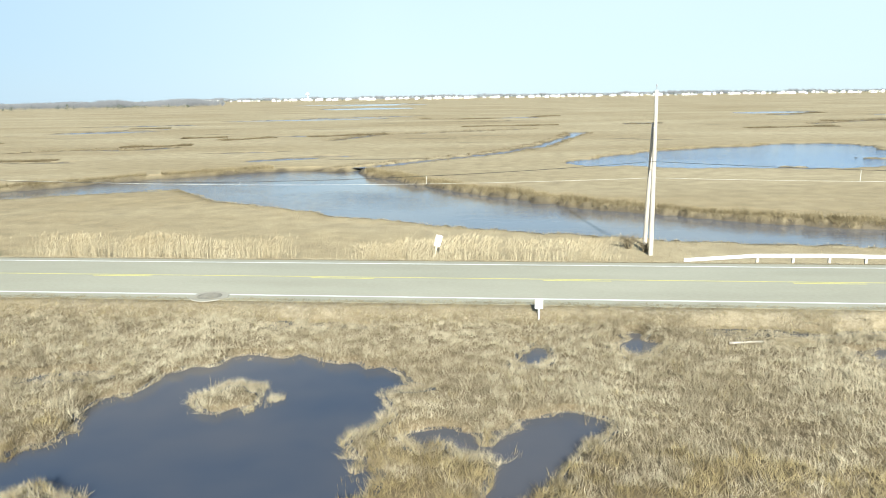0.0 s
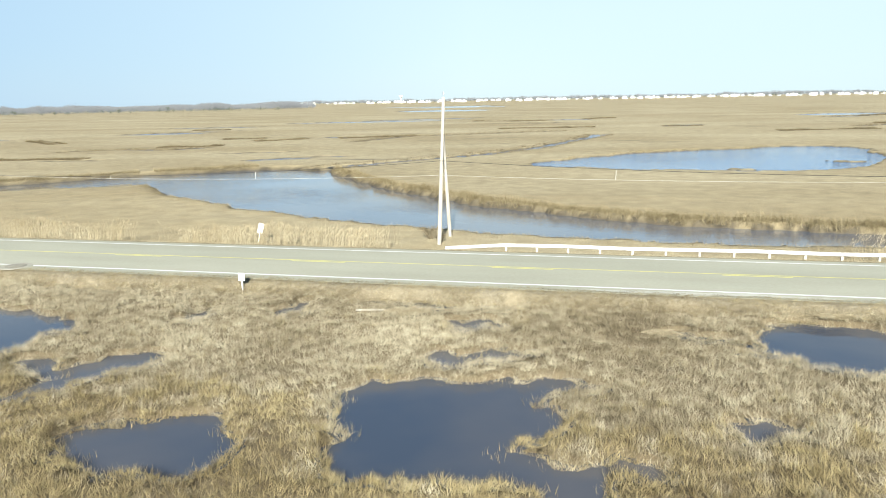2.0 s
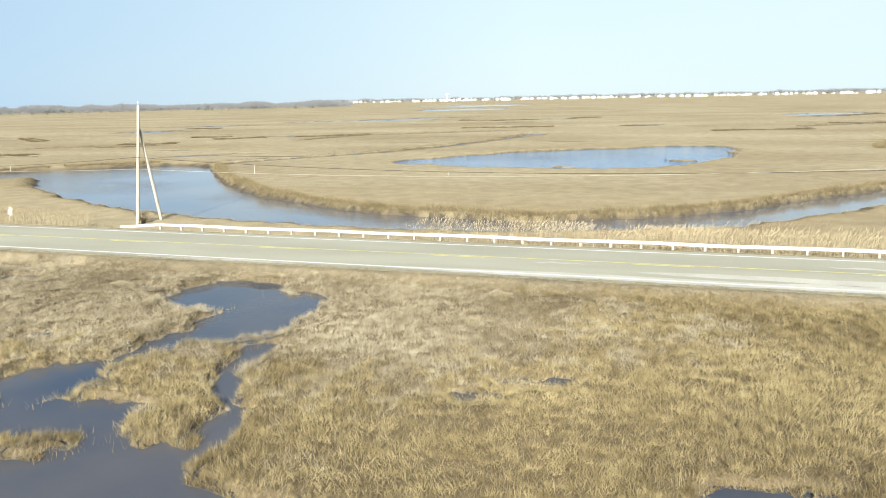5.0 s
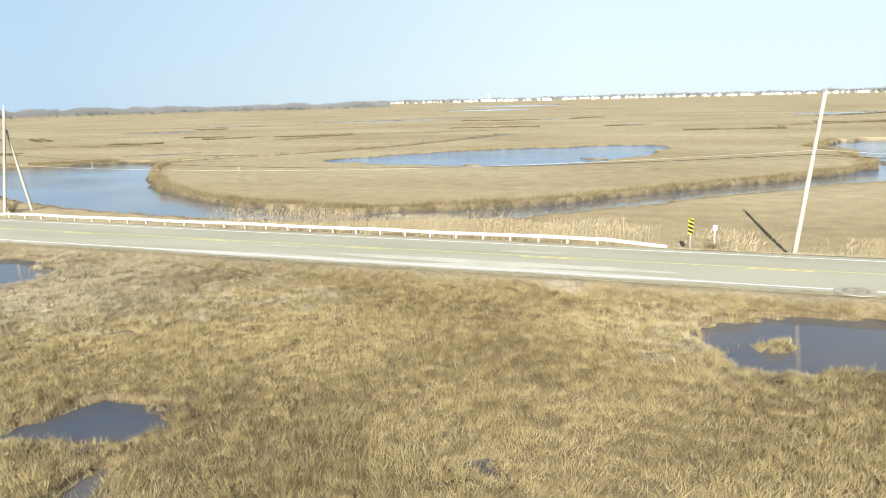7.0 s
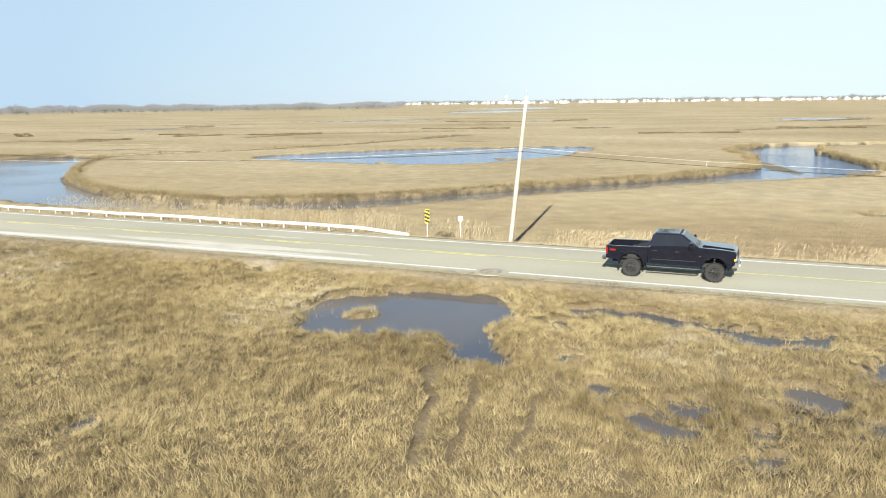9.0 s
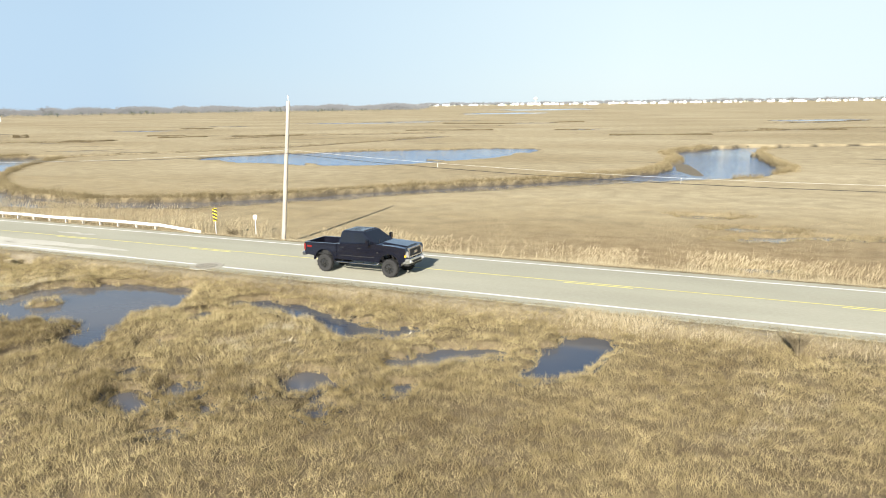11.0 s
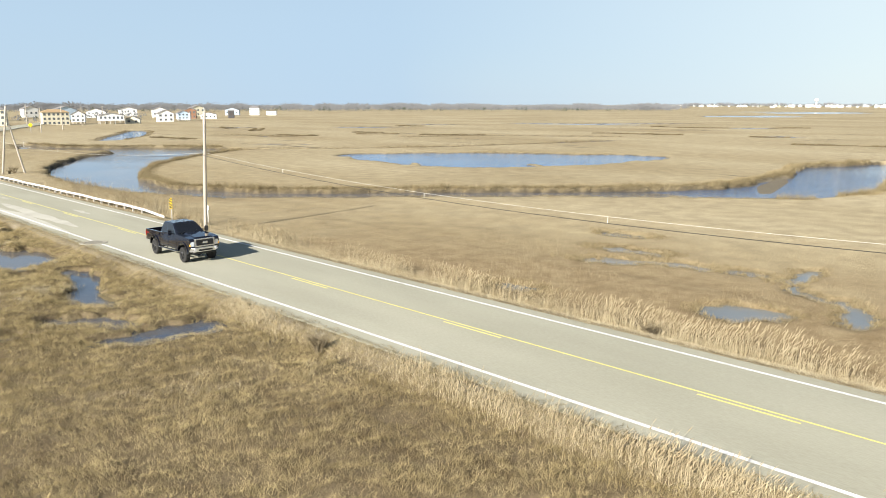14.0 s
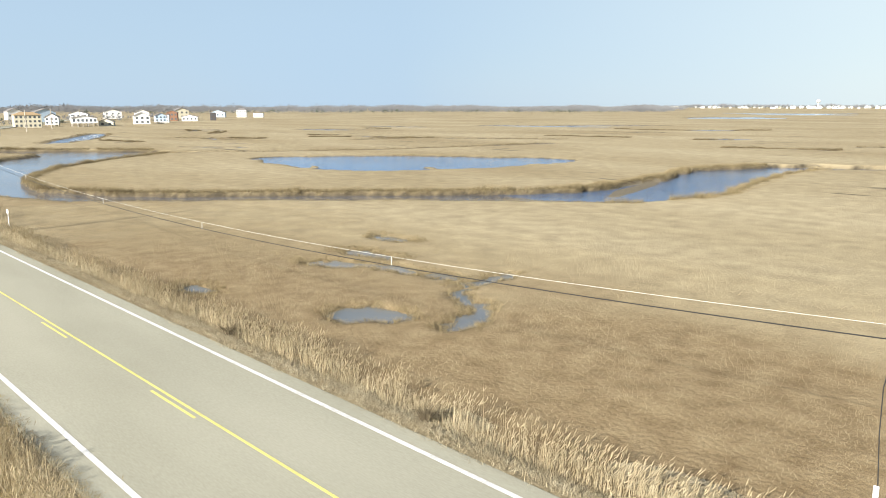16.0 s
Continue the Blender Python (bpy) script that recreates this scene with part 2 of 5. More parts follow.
def part(name, bm, mat, parent, label=""):
    """Links a bmesh as one mesh object under a thing or a part."""
    me = bpy.data.meshes.new(name)
    bm.to_mesh(me)
    bm.free()
    me.materials.append(mat)
    ob = new(name, me)
    ob.parent = parent
    if label:
        ob["label"] = label
    return ob


def thing(name, at, label, category, group="", kind=""):
    e = new(name)
    e.matrix_world = at if isinstance(at, Matrix) else Matrix.Translation(at)
    return tagged(e, label, category, group, kind)


def box(bm, size, at=(0, 0, 0), rot=(0, 0, 0), bevel=0.0, segs=1):
    r = bmesh.ops.create_cube(bm, size=1.0, matrix=pose(*at, *rot) @ Matrix.Diagonal((*size, 1)))
    if bevel:
        edges = list({e for v in r["verts"] for e in v.link_edges})
        bmesh.ops.bevel(bm, geom=edges, offset=bevel, segments=segs, affect="EDGES")
    return bm


def rod(bm, a, b, r0, r1=None, sides=8):
    a, b = Vector(a), Vector(b)
    m = Matrix.Translation((a + b) / 2) @ (b - a).to_track_quat("Z", "Y").to_matrix().to_4x4()
    bmesh.ops.create_cone(bm, cap_ends=True, segments=sides, radius1=r0, radius2=r0 if r1 is None else r1,
                          depth=(b - a).length, matrix=m)
    return bm


def smoothed(ob):
    ob.data.polygons.foreach_set("use_smooth", [True] * len(ob.data.polygons))
    return ob


def step(e0, e1, x):
    t = np.clip((x - e0) / (e1 - e0), 0, 1)
    return t * t * (3 - 2 * t)


def vnoise(x, y, seed=0):
    """Smooth value noise on a unit lattice, 0 to 1, over arrays."""
    xi, yi = np.floor(x).astype(np.int64), np.floor(y).astype(np.int64)
    fx, fy = x - xi, y - yi
    fx, fy = fx * fx * (3 - 2 * fx), fy * fy * (3 - 2 * fy)

    def h(a, b):
        k = (a * 374761393 + b * 668265263 + seed * 974634777) & 0xFFFFFFFF
        k = ((k ^ (k >> 13)) * 1274126177) & 0xFFFFFFFF
        return ((k ^ (k >> 16)) & 0xFFFF) / 65535.0

    a, b, c, d = h(xi, yi), h(xi + 1, yi), h(xi, yi + 1), h(xi + 1, yi + 1)
    return (a * (1 - fx) + b * fx) * (1 - fy) + (c * (1 - fx) + d * fx) * fy


def fbm(x, y, seed=0, octaves=3):
    out, amp, tot = 0, 1.0, 0
    for k in range(octaves):
        out, tot = out + amp * vnoise(x * 2**k, y * 2**k, seed + k * 7), tot + amp
        amp *= 0.5
    return out / tot


# ================= the lie of the land =================
ROAD_Z, WATER_Z, POOL_Z = 0.62, -0.22, -0.1


def road_mid(x):
    """The road's middle: straight along x, bending away behind the creek."""
    u = np.maximum(-45.0 - x, 0)
    return 37.8 + 0.48 * (u - 25 * (1 - np.exp(-u / 25)))


def blob(x, y, cx, cy, rx, ry, turn=0.0):
    c, s = math.cos(radians(turn)), math.sin(radians(turn))
    dx, dy = x - cx, y - cy
    u, v = (dx * c + dy * s) / rx, (dy * c - dx * s) / ry
    return (1 - np.sqrt(u * u + v * v)) * min(rx, ry)


def channel(x, y, knots):
    """Half-width less the distance to a line of (x, y, half-width)."""
    best = np.full(x.shape, -1e3)
    for (ax, ay, aw), (bx, by, bw) in zip(knots, knots[1:]):
        dx, dy = bx - ax, by - ay
        t = np.clip(((x - ax) * dx + (y - ay) * dy) / (dx * dx + dy * dy), 0, 1)
        best = np.maximum(best, aw + (bw - aw) * t - np.hypot(x - ax - t * dx, y - ay - t * dy))
    return best


CREEK = [(-86, 76, 1.5), (-66, 75, 5.5), (-56, 81, 6.6), (-46, 89.5, 8.8), (-33, 94.5, 13), (-24, 83, 12.5), (-11, 72, 10.3), (0, 64.5, 8.4),
         (12, 58.9, 6.6), (24, 55.5, 4.9), (40, 54.6, 3.5), (53.5, 59.6, 3.9), (61, 66.9, 3.9), (68, 75.4, 3.9), (78.8, 86.4, 4.0), (89, 97, 5.0),
         (97.8, 106.6, 7.4), (98.6, 114, 7.8), (97, 130, 6.6), (93, 148, 7), (96, 164, 5), (118, 177, 2.0), (160, 188, 1.5)]
SIDE_CREEKS = [
    [(-27, 103, 1.8), (-19, 114, 1.5), (-5, 133, 1.3), (3, 152, 1.4), (11, 190, 1.2), (13, 202, 2.2)],
    [(-92, 101, 3), (-116, 116, 5), (-150, 134, 4), (-165, 140, 2)],
    [(-46, 176, 1), (-41, 200, 1.5), (0, 225, 1.0)], [(85, 240, 1.2), (121, 274, 1.8), (170, 290, 1.5)],
    [(-103, 141, 0.8), (-92, 150, 1.3), (-80, 147, 1.0), (-76, 156, 1.6)],
]
# Narrow runs of water between the pools of the marsh and of the meadow.
MARSH_RUNS = [
    [(31.2, 21.4, 1.0), (30.7, 18.2, 1.1)], [(35.1, 21.3, 0.5), (36.0, 17.6, 0.55), (37.3, 15.2, 0.5), (38.6, 12.8, 0.8)],
    [(16.6, 16.4, 1.0), (18.6, 15.5, 0.8), (19.2, 13.4, 0.55), (18.9, 10.4, 0.6), (18.5, 7, 0.9)], [(18.6, 15.9, 0.45), (20.2, 16.7, 0.5), (21.4, 16.3, 0.4)],
    [(24.1, 14.0, 0.45), (23.6, 12.4, 0.7), (23.2, 10.4, 0.8)],
    [(1.4, 22.3, 0.8), (0.7, 21.0, 1.15), (0.0, 19.2, 0.8), (-0.8, 17.4, 0.6)], [(-3.0, 20.6, 0.55), (-1.3, 20.2, 0.5), (0.3, 20.8, 0.5)],
]
PASTURE_RUNS = [
    [(84.4, 30.0, 0.6), (86.1, 30.7, 0.8), (88.3, 29.9, 0.9), (90.3, 29.6, 0.8), (92.0, 28.5, 1.2), (94.2, 29.5, 0.7)],
    [(95.3, 25.7, 0.7), (96.6, 27.0, 0.8), (98.4, 28.2, 0.6)],
    [(100.9, 26.6, 0.7), (101.2, 28.8, 1.15), (101.2, 31.0, 0.9)], [(80.6, 25.2, 1.0), (82.1, 23.2, 0.85), (83.7, 22.2, 0.45)],
    [(50.5, 8.6, 0.7), (53.0, 10.6, 0.75), (54.6, 11.8, 1.2)], [(57.2, 9.3, 0.5), (58.4, 7.9, 0.65)],
    [(113.9, 60.3, 0.6), (115.6, 60.5, 0.25), (117.2, 59.6, 0.15), (118.9, 57.6, 0.3), (121.6, 56.4, 0.4), (122.9, 53.9, 0.75), (123.4, 52.7, 0.5)],
    [(117.4, 60.2, 0.35), (117.6, 62.2, 0.6), (117.9, 63.8, 0.4)],
]
# Narrow ditches of the far marsh: two ends and half the width.
DITCHES = [(-88, 157, -75, 161, 1.2), (-90, 191, -80, 194, 1.3), (-56, 193, -39, 204, 1.2), (32, 252, 42, 256, 2.0), (98, 332, 128, 356, 1.8),
           (-178, 186, -162, 180, 1.6), (-140, 256, -128, 260, 1.4), (-75, 180, -66, 190, 1.0), (-28, 322, 12, 352, 1.6), (-100, 119, -82, 122, 0.9),
           (96, 262, 118, 258, 1.4), (-46, 330, -24, 328, 1.6), (-150, 186, -130, 172, 1.2), (60, 215, 84, 222, 1.2), (-20, 245, 8, 250, 1.2), (130, 205, 165, 212, 1.2)]
# The pond within the creek's bend, and the bar of wet mud in the creek.
POND = [(12, 114, 6.5), (24, 117.5, 14), (36, 122.5, 20), (44, 131, 16), (51, 143, 10), (54.5, 147, 6)]
BARS = [[(96, 108, 1.3), (93.6, 115, 2.0), (91.6, 124, 1.7), (88.6, 133, 0.9)]]
# Pools of the near marsh, of the meadow behind the road, and far off: middle, half-axes, turn.
NEAR_POOLS = [
    (-9.5, 22.4, 4.8, 5.2, 0), (-6.4, 25.5, 2.6, 1.2, -20), (-9.6, 17.6, 5.2, 3.4, 0), (-17, 16.4, 4, 2.8, 0), (-17.8, 24.2, 1.9, 0.55, 12),
    (6.2, 15.3, 3.0, 2.0, 0), (14.5, 19.3, 3.8, 3.0, 0), (16.4, 21.7, 3.1, 1.0, 8), (14.6, 16.8, 2.7, 2.6, 0), (18.3, 22.3, 1.2, 0.9, 0),
    (28.7, 28.5, 3.3, 3.1, 10), (32.7, 25.2, 2.6, 4.6, 0), (26.2, 27.3, 1.2, 0.6, 20), (29.6, 15.6, 2.4, 2.4, 0), (33.6, 11.2, 5.2, 3.4, 10), (36, 8, 6.5, 3, 0),
]
SMALL_POOLS = [
    (24.7, 19.9, 0.7, 0.6, 0), (23.8, 13.6, 0.9, 0.4, 55), (47.5, 19.6, 0.9, 0.5, 20), (45.6, 17.9, 0.75, 0.4, -10), (54.9, 12.4, 1.9, 1.6, 0),
    (64.6, 33.1, 1.1, 0.3, -35), (-11, 31.6, 0.55, 0.6, 0), (-8.5, 31.6, 0.7, 0.3, 0), (0.2, 28.4, 0.5, 0.8, 0),
    (4.3, 29.9, 0.4, 0.9, 0), (8.1, 31.7, 0.6, 0.4, 0), (10, 31.9, 0.9, 0.42, 0), (11.5, 31.3, 0.8, 0.45, 0), (14.2, 32.0, 0.55, 0.45, 0),
    (13.8, 29, 1.0, 0.55, 0), (13.6, 24.2, 0.7, 0.6, 0), (15.5, 24.9, 0.9, 0.6, 20), (23.4, 28.6, 0.7, 0.3, 0),
]
PASTURE_POOLS = [
    (76.6, 27.6, 4.5, 3.3, 10), (79.5, 28.0, 2.4, 3.5, 0), (75.4, 26.0, 2.4, 2.9, 0), (85.4, 23.8, 0.55, 0.6, 0),
    (84.1, 27.8, 0.65, 0.45, 0), (87.1, 21, 0.5, 0.5, 0), (89.6, 18.9, 1.0, 0.7, 0), (90, 20.5, 0.75, 0.45, 0), (93.8, 22.8, 1.1, 0.85, -40),
    (96.8, 23.3, 0.7, 0.65, 0), (92.4, 19.2, 0.45, 0.45, 0), (95.5, 20.8, 0.4, 0.6, 0), (93, 20.8, 0.4, 0.35, 0),
    (92.2, 17.5, 0.5, 0.4, 0), (73.3, 13.2, 0.6, 0.5, 0), (67.1, 13.1, 0.5, 0.4, 0),
]
MEADOW_POOLS = [
    (118.4, 51.1, 1.9, 1.35, 25), (106.7, 57.3, 1.9, 0.9, 25), (105.8, 61.3, 2.0, 0.8, 10), (110.9, 59.5, 1.5, 0.55, 5), (108.8, 58.9, 1.3, 0.35, 20), (106.8, 47.3, 1.2, 0.6, 0), (101.7, 67, 1.7, 0.75, 0),
]
FAR_POOLS = [
    (-136, 232, 16, 7, 20), (-41, 122.5, 6, 2.6, 30), (-53, 139, 7, 1.6, 20), (-62, 198, 8, 2, 15), (-100, 342, 38, 12, 15),
    (-135, 640, 40, 45, 30), (-5, 338, 10, 7, 20), (38, 262, 7, 4.5, 30), (113, 372, 22, 16, 35), (-80, 119, 5, 1.2, 20), (-34, 129, 4, 1.4, 0),
    (-180, 190, 14, 4, 30), (-150, 285, 22, 6, 15), (-130, 250, 12, 3, 30), (-80, 375, 30, 8, 30), (-180, 900, 60, 40, 0), (-210, 990, 90, 25, 10),
    (105, 335, 12, 4, 20), (-17, 297, 14, 2.5, 20), (160, 330, 26, 6, 20),
]
ISLES = [(-10, 23.3, 1.5, 1.15, 30), (75.0, 26.6, 0.85, 0.6, 0), (51.5, 118.6, 3.6, 1.0, -25), (35.5, 105.4, 1.6, 0.8, 0), (33.3, 17.6, 2.0, 2.2, 20), (36.5, 13.4, 1.3, 1.5, 0), (33.5, 11.0, 1.4, 0.7, 18), (39.4, 11.0, 0.5, 0.5, 0), (40.6, 11.0, 0.7, 0.6, 0), (-12.5, 16.4, 1.4, 0.6, 0)]
BARE = [(111.6, 32.3, 1.7, 0.7, 8), (46.6, 31.0, 1.3, 0.45, 0), (61.5, 31.6, 2.2, 0.3, -6), (70.2, 31.4, 1.2, 0.3, 5), (25.5, 32.6, 1.4, 0.4, 0)]
TRAILS = [[(81.1, 20.8, 0.16), (82.6, 18.0, 0.15), (83.2, 15.5, 0.16), (83.8, 13.9, 0.1)], [(83.0, 20.2, 0.12), (84.1, 17.8, 0.15), (84.3, 15.9, 0.12), (84.6, 14.4, 0.08)],
          [(85.6, 19.4, 0.1), (86.0, 17.4, 0.12), (86.0, 15.4, 0.1)]]


def water_depth(x, y):
    """Metres inside (positive) or outside the nearest water's edge, block by block, each with the waters near it."""
    fx, fy = x.ravel(), y.ravel()
    block = (np.clip(fx, -200, 200) // 20 * 64 + np.clip(fy, -20, 420) // 20).astype(np.int64)
    order = np.argsort(block, kind="stable")
    cuts = np.flatnonzero(np.diff(block[order])) + 1
    d, creek = np.empty(fx.shape), np.empty(fx.shape)
    for q in np.split(order, cuts):
        if len(q):
            d[q], creek[q] = block_depth(fx[q], fy[q])
    return d.reshape(x.shape), creek.reshape(x.shape)


def block_depth(x, y):
    """The same for one block of ground, with a ragged shore."""
    x0, x1, y0, y1 = x.min() - 11, x.max() + 11, y.min() - 11, y.max() + 11

    def by(p):
        r = max(p[2], p[3])
        return p[0] + r > x0 and p[0] - r < x1 and p[1] + r > y0 and p[1] - r < y1

    def legs(knots):
        for a, b in zip(knots, knots[1:]):
            w = max(a[2], b[2])
            if max(a[0], b[0]) + w > x0 and min(a[0], b[0]) - w < x1 and max(a[1], b[1]) + w > y0 and min(a[1], b[1]) - w < y1:
                yield [a, b]

    near = step(120, 40, y)
    wob = 0.4 + 0.6 * step(40, 140, y)
    wx = x + wob * (fbm(x / 2.4, y / 2.4, 3) - 0.5) * 3.0 + near * (vnoise(x / 0.6, y / 0.6, 5) - 0.5) * 0.9
    wy = y + wob * (fbm(x / 2.4, y / 2.4, 11) - 0.5) * 2.4 + near * (vnoise(x / 0.6, y / 0.6, 9) - 0.5) * 0.9
    creek = np.full(x.shape, -1e3)
    for leg in legs(CREEK):
        creek = np.maximum(creek, channel(wx, wy, leg))
    d = creek * 1.0
    for knots in SIDE_CREEKS + MARSH_RUNS + PASTURE_RUNS:
        for leg in legs(knots):
            d = np.maximum(d, channel(wx, wy, leg))
    for ax, ay, bx, by_, w in DITCHES:
        for leg in legs([(ax, ay, 0.5 * w), ((ax + bx) / 2, (ay + by_) / 2 + 1.5, w), (bx, by_, 0.5 * w)]):
            d = np.maximum(d, channel(wx, wy, leg))
    for leg in legs(POND):
        d = np.maximum(d, channel(wx, wy, leg))
    for pools in (NEAR_POOLS, SMALL_POOLS, PASTURE_POOLS, MEADOW_POOLS, FAR_POOLS):
        wider = 0.24 if pools is SMALL_POOLS else 0.1 if pools is PASTURE_POOLS else 0.15 if pools is MEADOW_POOLS else 0.0
        for p in filter(by, pools):
            d = np.maximum(d, blob(wx, wy, *p) + wider)
    for p in filter(by, ISLES):
        d = np.minimum(d, -blob(wx, wy, *p))
    return d, creek


def tussocks(x, y):
    """Tufted cushions of the near marsh, 0 to 1, with narrow hollows between them."""
    u, v = x + 0.3 * (vnoise(x / 0.9, y / 0.9, 46) - 0.5), y + 0.3 * (vnoise(x / 0.9, y / 0.9, 47) - 0.5)
    return 0.62 * vnoise(u / 0.36, v / 0.42, 37) + 0.38 * vnoise(u / 0.85, v / 0.85, 48)


def land(x, y, soil=0.0):
    """Height of the ground, and its cover: mud, gravel, and metres into the water. soil 1: the bare ground under the near marsh's tufts."""
    d, creek = water_depth(x, y)
    off = (y - road_mid(x))
    bank = step(-6.1, -4.75, off) * step(6.6, 4.5, off)
    marsh = step(34, 32, y) * step(-40, -10, y)
    z = 0.10 * (fbm(x / 4, y / 4, 21) - 0.5) + 0.16 * (fbm(x / 30, y / 30, 31) - 0.5)
    z = z * step(0.35, -0.6, d) - 0.6 * step(-0.4, 0.4, d)
    z = z - step(40, 44, y) * 0.85 * step(-0.45, 0.7, creek)
    z = z - 0.5 * step(-7, -4, creek) * step(-0.1, 0.5, d) * step(40, 44, y)
    cushion = 0.02 + (0.0 if soil else 0.24 * tussocks(x, y)) + 0.14 * fbm(x / 2.6, y / 2.6, 38, 2)
    z = z * (1 - marsh) + marsh * (cushion * step(0.05, -0.3, d + 0.1 * soil) - 0.95 * step(-0.22, 0.3, d + 0.1 * soil))
    q = (y > 60) & (y < 140) & (creek > -1)
    for knots in BARS:
        z[q] = np.maximum(z[q], -0.8 + 0.23 * step(-0.6, 0.8, channel(x[q], y[q], knots)))
    z = z * (1 - bank) + bank * (ROAD_Z - 0.035)
    far = step(60, 200, y)
    mud = np.maximum(step(-0.25 - 0.5 * far - 0.2 * marsh, 0.0, d), step(-0.9, -0.1, creek))
    mud = np.maximum(mud, 0.55 * marsh)
    q = (y > 29.5) & (y < 34)
    bx, by = x[q] + 0.8 * (fbm(x[q], y[q], 93, 2) - 0.5), y[q] + 0.8 * (fbm(x[q], y[q], 94, 2) - 0.5)
    for p in BARE:
        mud[q] = np.maximum(mud[q], step(-0.3, 0.15, blob(bx, by, *p)))
    q = (y > 60) & (y < 140) & (creek > -1)
    # Sky sheen on the wet mud bar is put in as paler gravel colour.
    wet = np.zeros(x.shape)
    for knots in BARS:
        wet[q] = np.maximum(wet[q], step(-0.8, 0.4, channel(x[q], y[q], knots)))
    mud = mud * (1 - 0.5 * wet)
    gravel = 0.9 * wet + bank * step(2, -2, off) * (0.7 + 0.9 * (fbm(x / 1.5, y / 1.5, 41) - 0.5))
    return z, np.clip(mud * (1 - bank), 0, 1), np.clip(gravel, 0, 1), d


def grow(start, stop, first, ratio):
    out, s = [start], first
    while abs(out[-1]) < abs(stop):
        out.append(out[-1] + (s if stop > start else -s))
        s *= ratio
    return out


xs = np.array(sorted(grow(-180, -4300, 3, 1.12)[1:] + list(np.arange(-180, -24, 1.0)) + list(np.arange(-24, 150, 0.35))
                     + list(np.arange(150, 200, 1.0)) + grow(200, 4300, 2, 1.12)))
ys = np.array(sorted(grow(-14, -500, 2, 1.3)[1:] + list(np.arange(-14, 36, 0.3)) + list(np.arange(36, 70, 0.6))
                     + list(np.arange(70, 170, 1.2)) + list(np.arange(170, 420, 3.0)) + grow(420, 4300, 3, 1.07)))
gx, gy = np.meshgrid(xs, ys)
gz, gmud, ggravel, gdepth = land(gx, gy, 1.0)
nx, ny = len(xs), len(ys)
idx = np.arange(nx * ny).reshape(ny, nx)
quads = np.stack([idx[:-1, :-1], idx[:-1, 1:], idx[1:, 1:], idx[1:, :-1]], -1).reshape(-1, 4)
ground_me = mesh_arrays("ground", np.stack([gx, gy, gz], -1).reshape(-1, 3), quads, M_TURF, 4)
brown = step(0.47, 0.68, fbm(gx / 16, gy / 16, 51)) * step(75, 52, gy) * step(20, 80, gx) * 0.8 + 0.92 * step(80, 100, gx) * step(66, 52, gy + 9 * (fbm(gx / 9, gy / 9, 52) - 0.5)) * step(40, 42, gy) + 0.9 * step(34, 32.5, gy)
brown *= 1 - step(31.5, 33, gy) * step(45.5, 43.5, gy)
cover = ground_me.color_attributes.new("cover", "FLOAT_COLOR", "POINT")
cover.data.foreach_set("color", np.stack([gmud, ggravel, brown, 0.8 * step(100, 125, gy) * step(1400, 500, gy)], -1).astype(np.float32).ravel())
ground_me.polygons.foreach_set("use_smooth", [True] * len(ground_me.polygons))
tagged(new("ground", ground_me), "straw-coloured salt marsh turf with muddy pool and creek banks", "ground", kind="structure")



def sheet(name, quads_, z, label, mat=None):
    v = [c for x0, y0, x1, y1 in quads_ for c in ((x0, y0, 0), (x1, y0, 0), (x1, y1, 0), (x0, y1, 0))]
    ob = new(name, mesh_from(name, v, [tuple(range(4 * k, 4 * k + 4)) for k in range(len(quads_))], mat or M_WATER))
    ob.location.z = z
    tagged(ob, label, "water", kind="structure")


sheet("water", [(-4300, 36, 80, 4300), (80, 36, 4300, 99)], -0.6, "grey-blue tidal water of the winding creek")
sheet("water", [(80, 99, 4300, 4300)], -0.6, "wind-ruffled creek basin water tinted with reflected sky blue", M_BASIN)
sheet("pool_water", [(-4300, -500, 4300, 36)], POOL_Z, "still dark blue-grey water lying in the near marsh pools", M_CALM)
cells = [(-4300, 200, 4300, 4300), (-4300, 40, -190, 200), (190, 40, 4300, 200)]
ax_, ay_ = np.meshgrid(np.arange(-190, 190, 4.0), np.arange(40, 200, 4.0))
dry = channel(ax_ + 2, ay_ + 2, CREEK) < -4.2
still = (ax_ > 80) & (ay_ < 76)
sheet("pool_water", [(a, b, a + 4, b + 4) for a, b in zip(ax_[dry & still], ay_[dry & still])], -0.13, "still grey water lying in the meadow pools", M_SILT)
dry &= ~still
cells += [(a, b, a + 4, b + 4) for a, b in zip(ax_[dry], ay_[dry])]
sheet("pond_water", cells, WATER_Z, "wind-rippled marsh pond water tinted with reflected sky blue", M_POND)

# ================= road =================


def ribbon(name, x0, x1, off0, off1, z, mat, thick=0.0, dx=2.0):
    """A strip that follows the road between two offsets from its middle."""
    n = max(2, int(abs(x1 - x0) / dx) + 1)
    x = np.linspace(x0, x1, n)
    mid = road_mid(x)
    slope = np.gradient(mid, x) if n > 2 else np.zeros(n)
    nx_, ny_ = -slope / np.hypot(1, slope), 1 / np.hypot(1, slope)
    crown = lambda o: z - 0.012 * abs(o)
    rows = [np.stack([x + nx_ * o, mid + ny_ * o, np.full(n, crown(o))], -1) for o in (off0, (off0 + off1) / 2, off1)]
    if thick:
        rows = [rows[0] - (0, 0.2, thick), *rows, rows[-1] - (0, -0.2, thick)]
    v = np.concatenate(rows)
    f = [(k * n + i, k * n + i + 1, (k + 1) * n + i + 1, (k + 1) * n + i) for k in range(len(rows) - 1) for i in range(n - 1)]
    return mesh_from(name, v, f, mat)


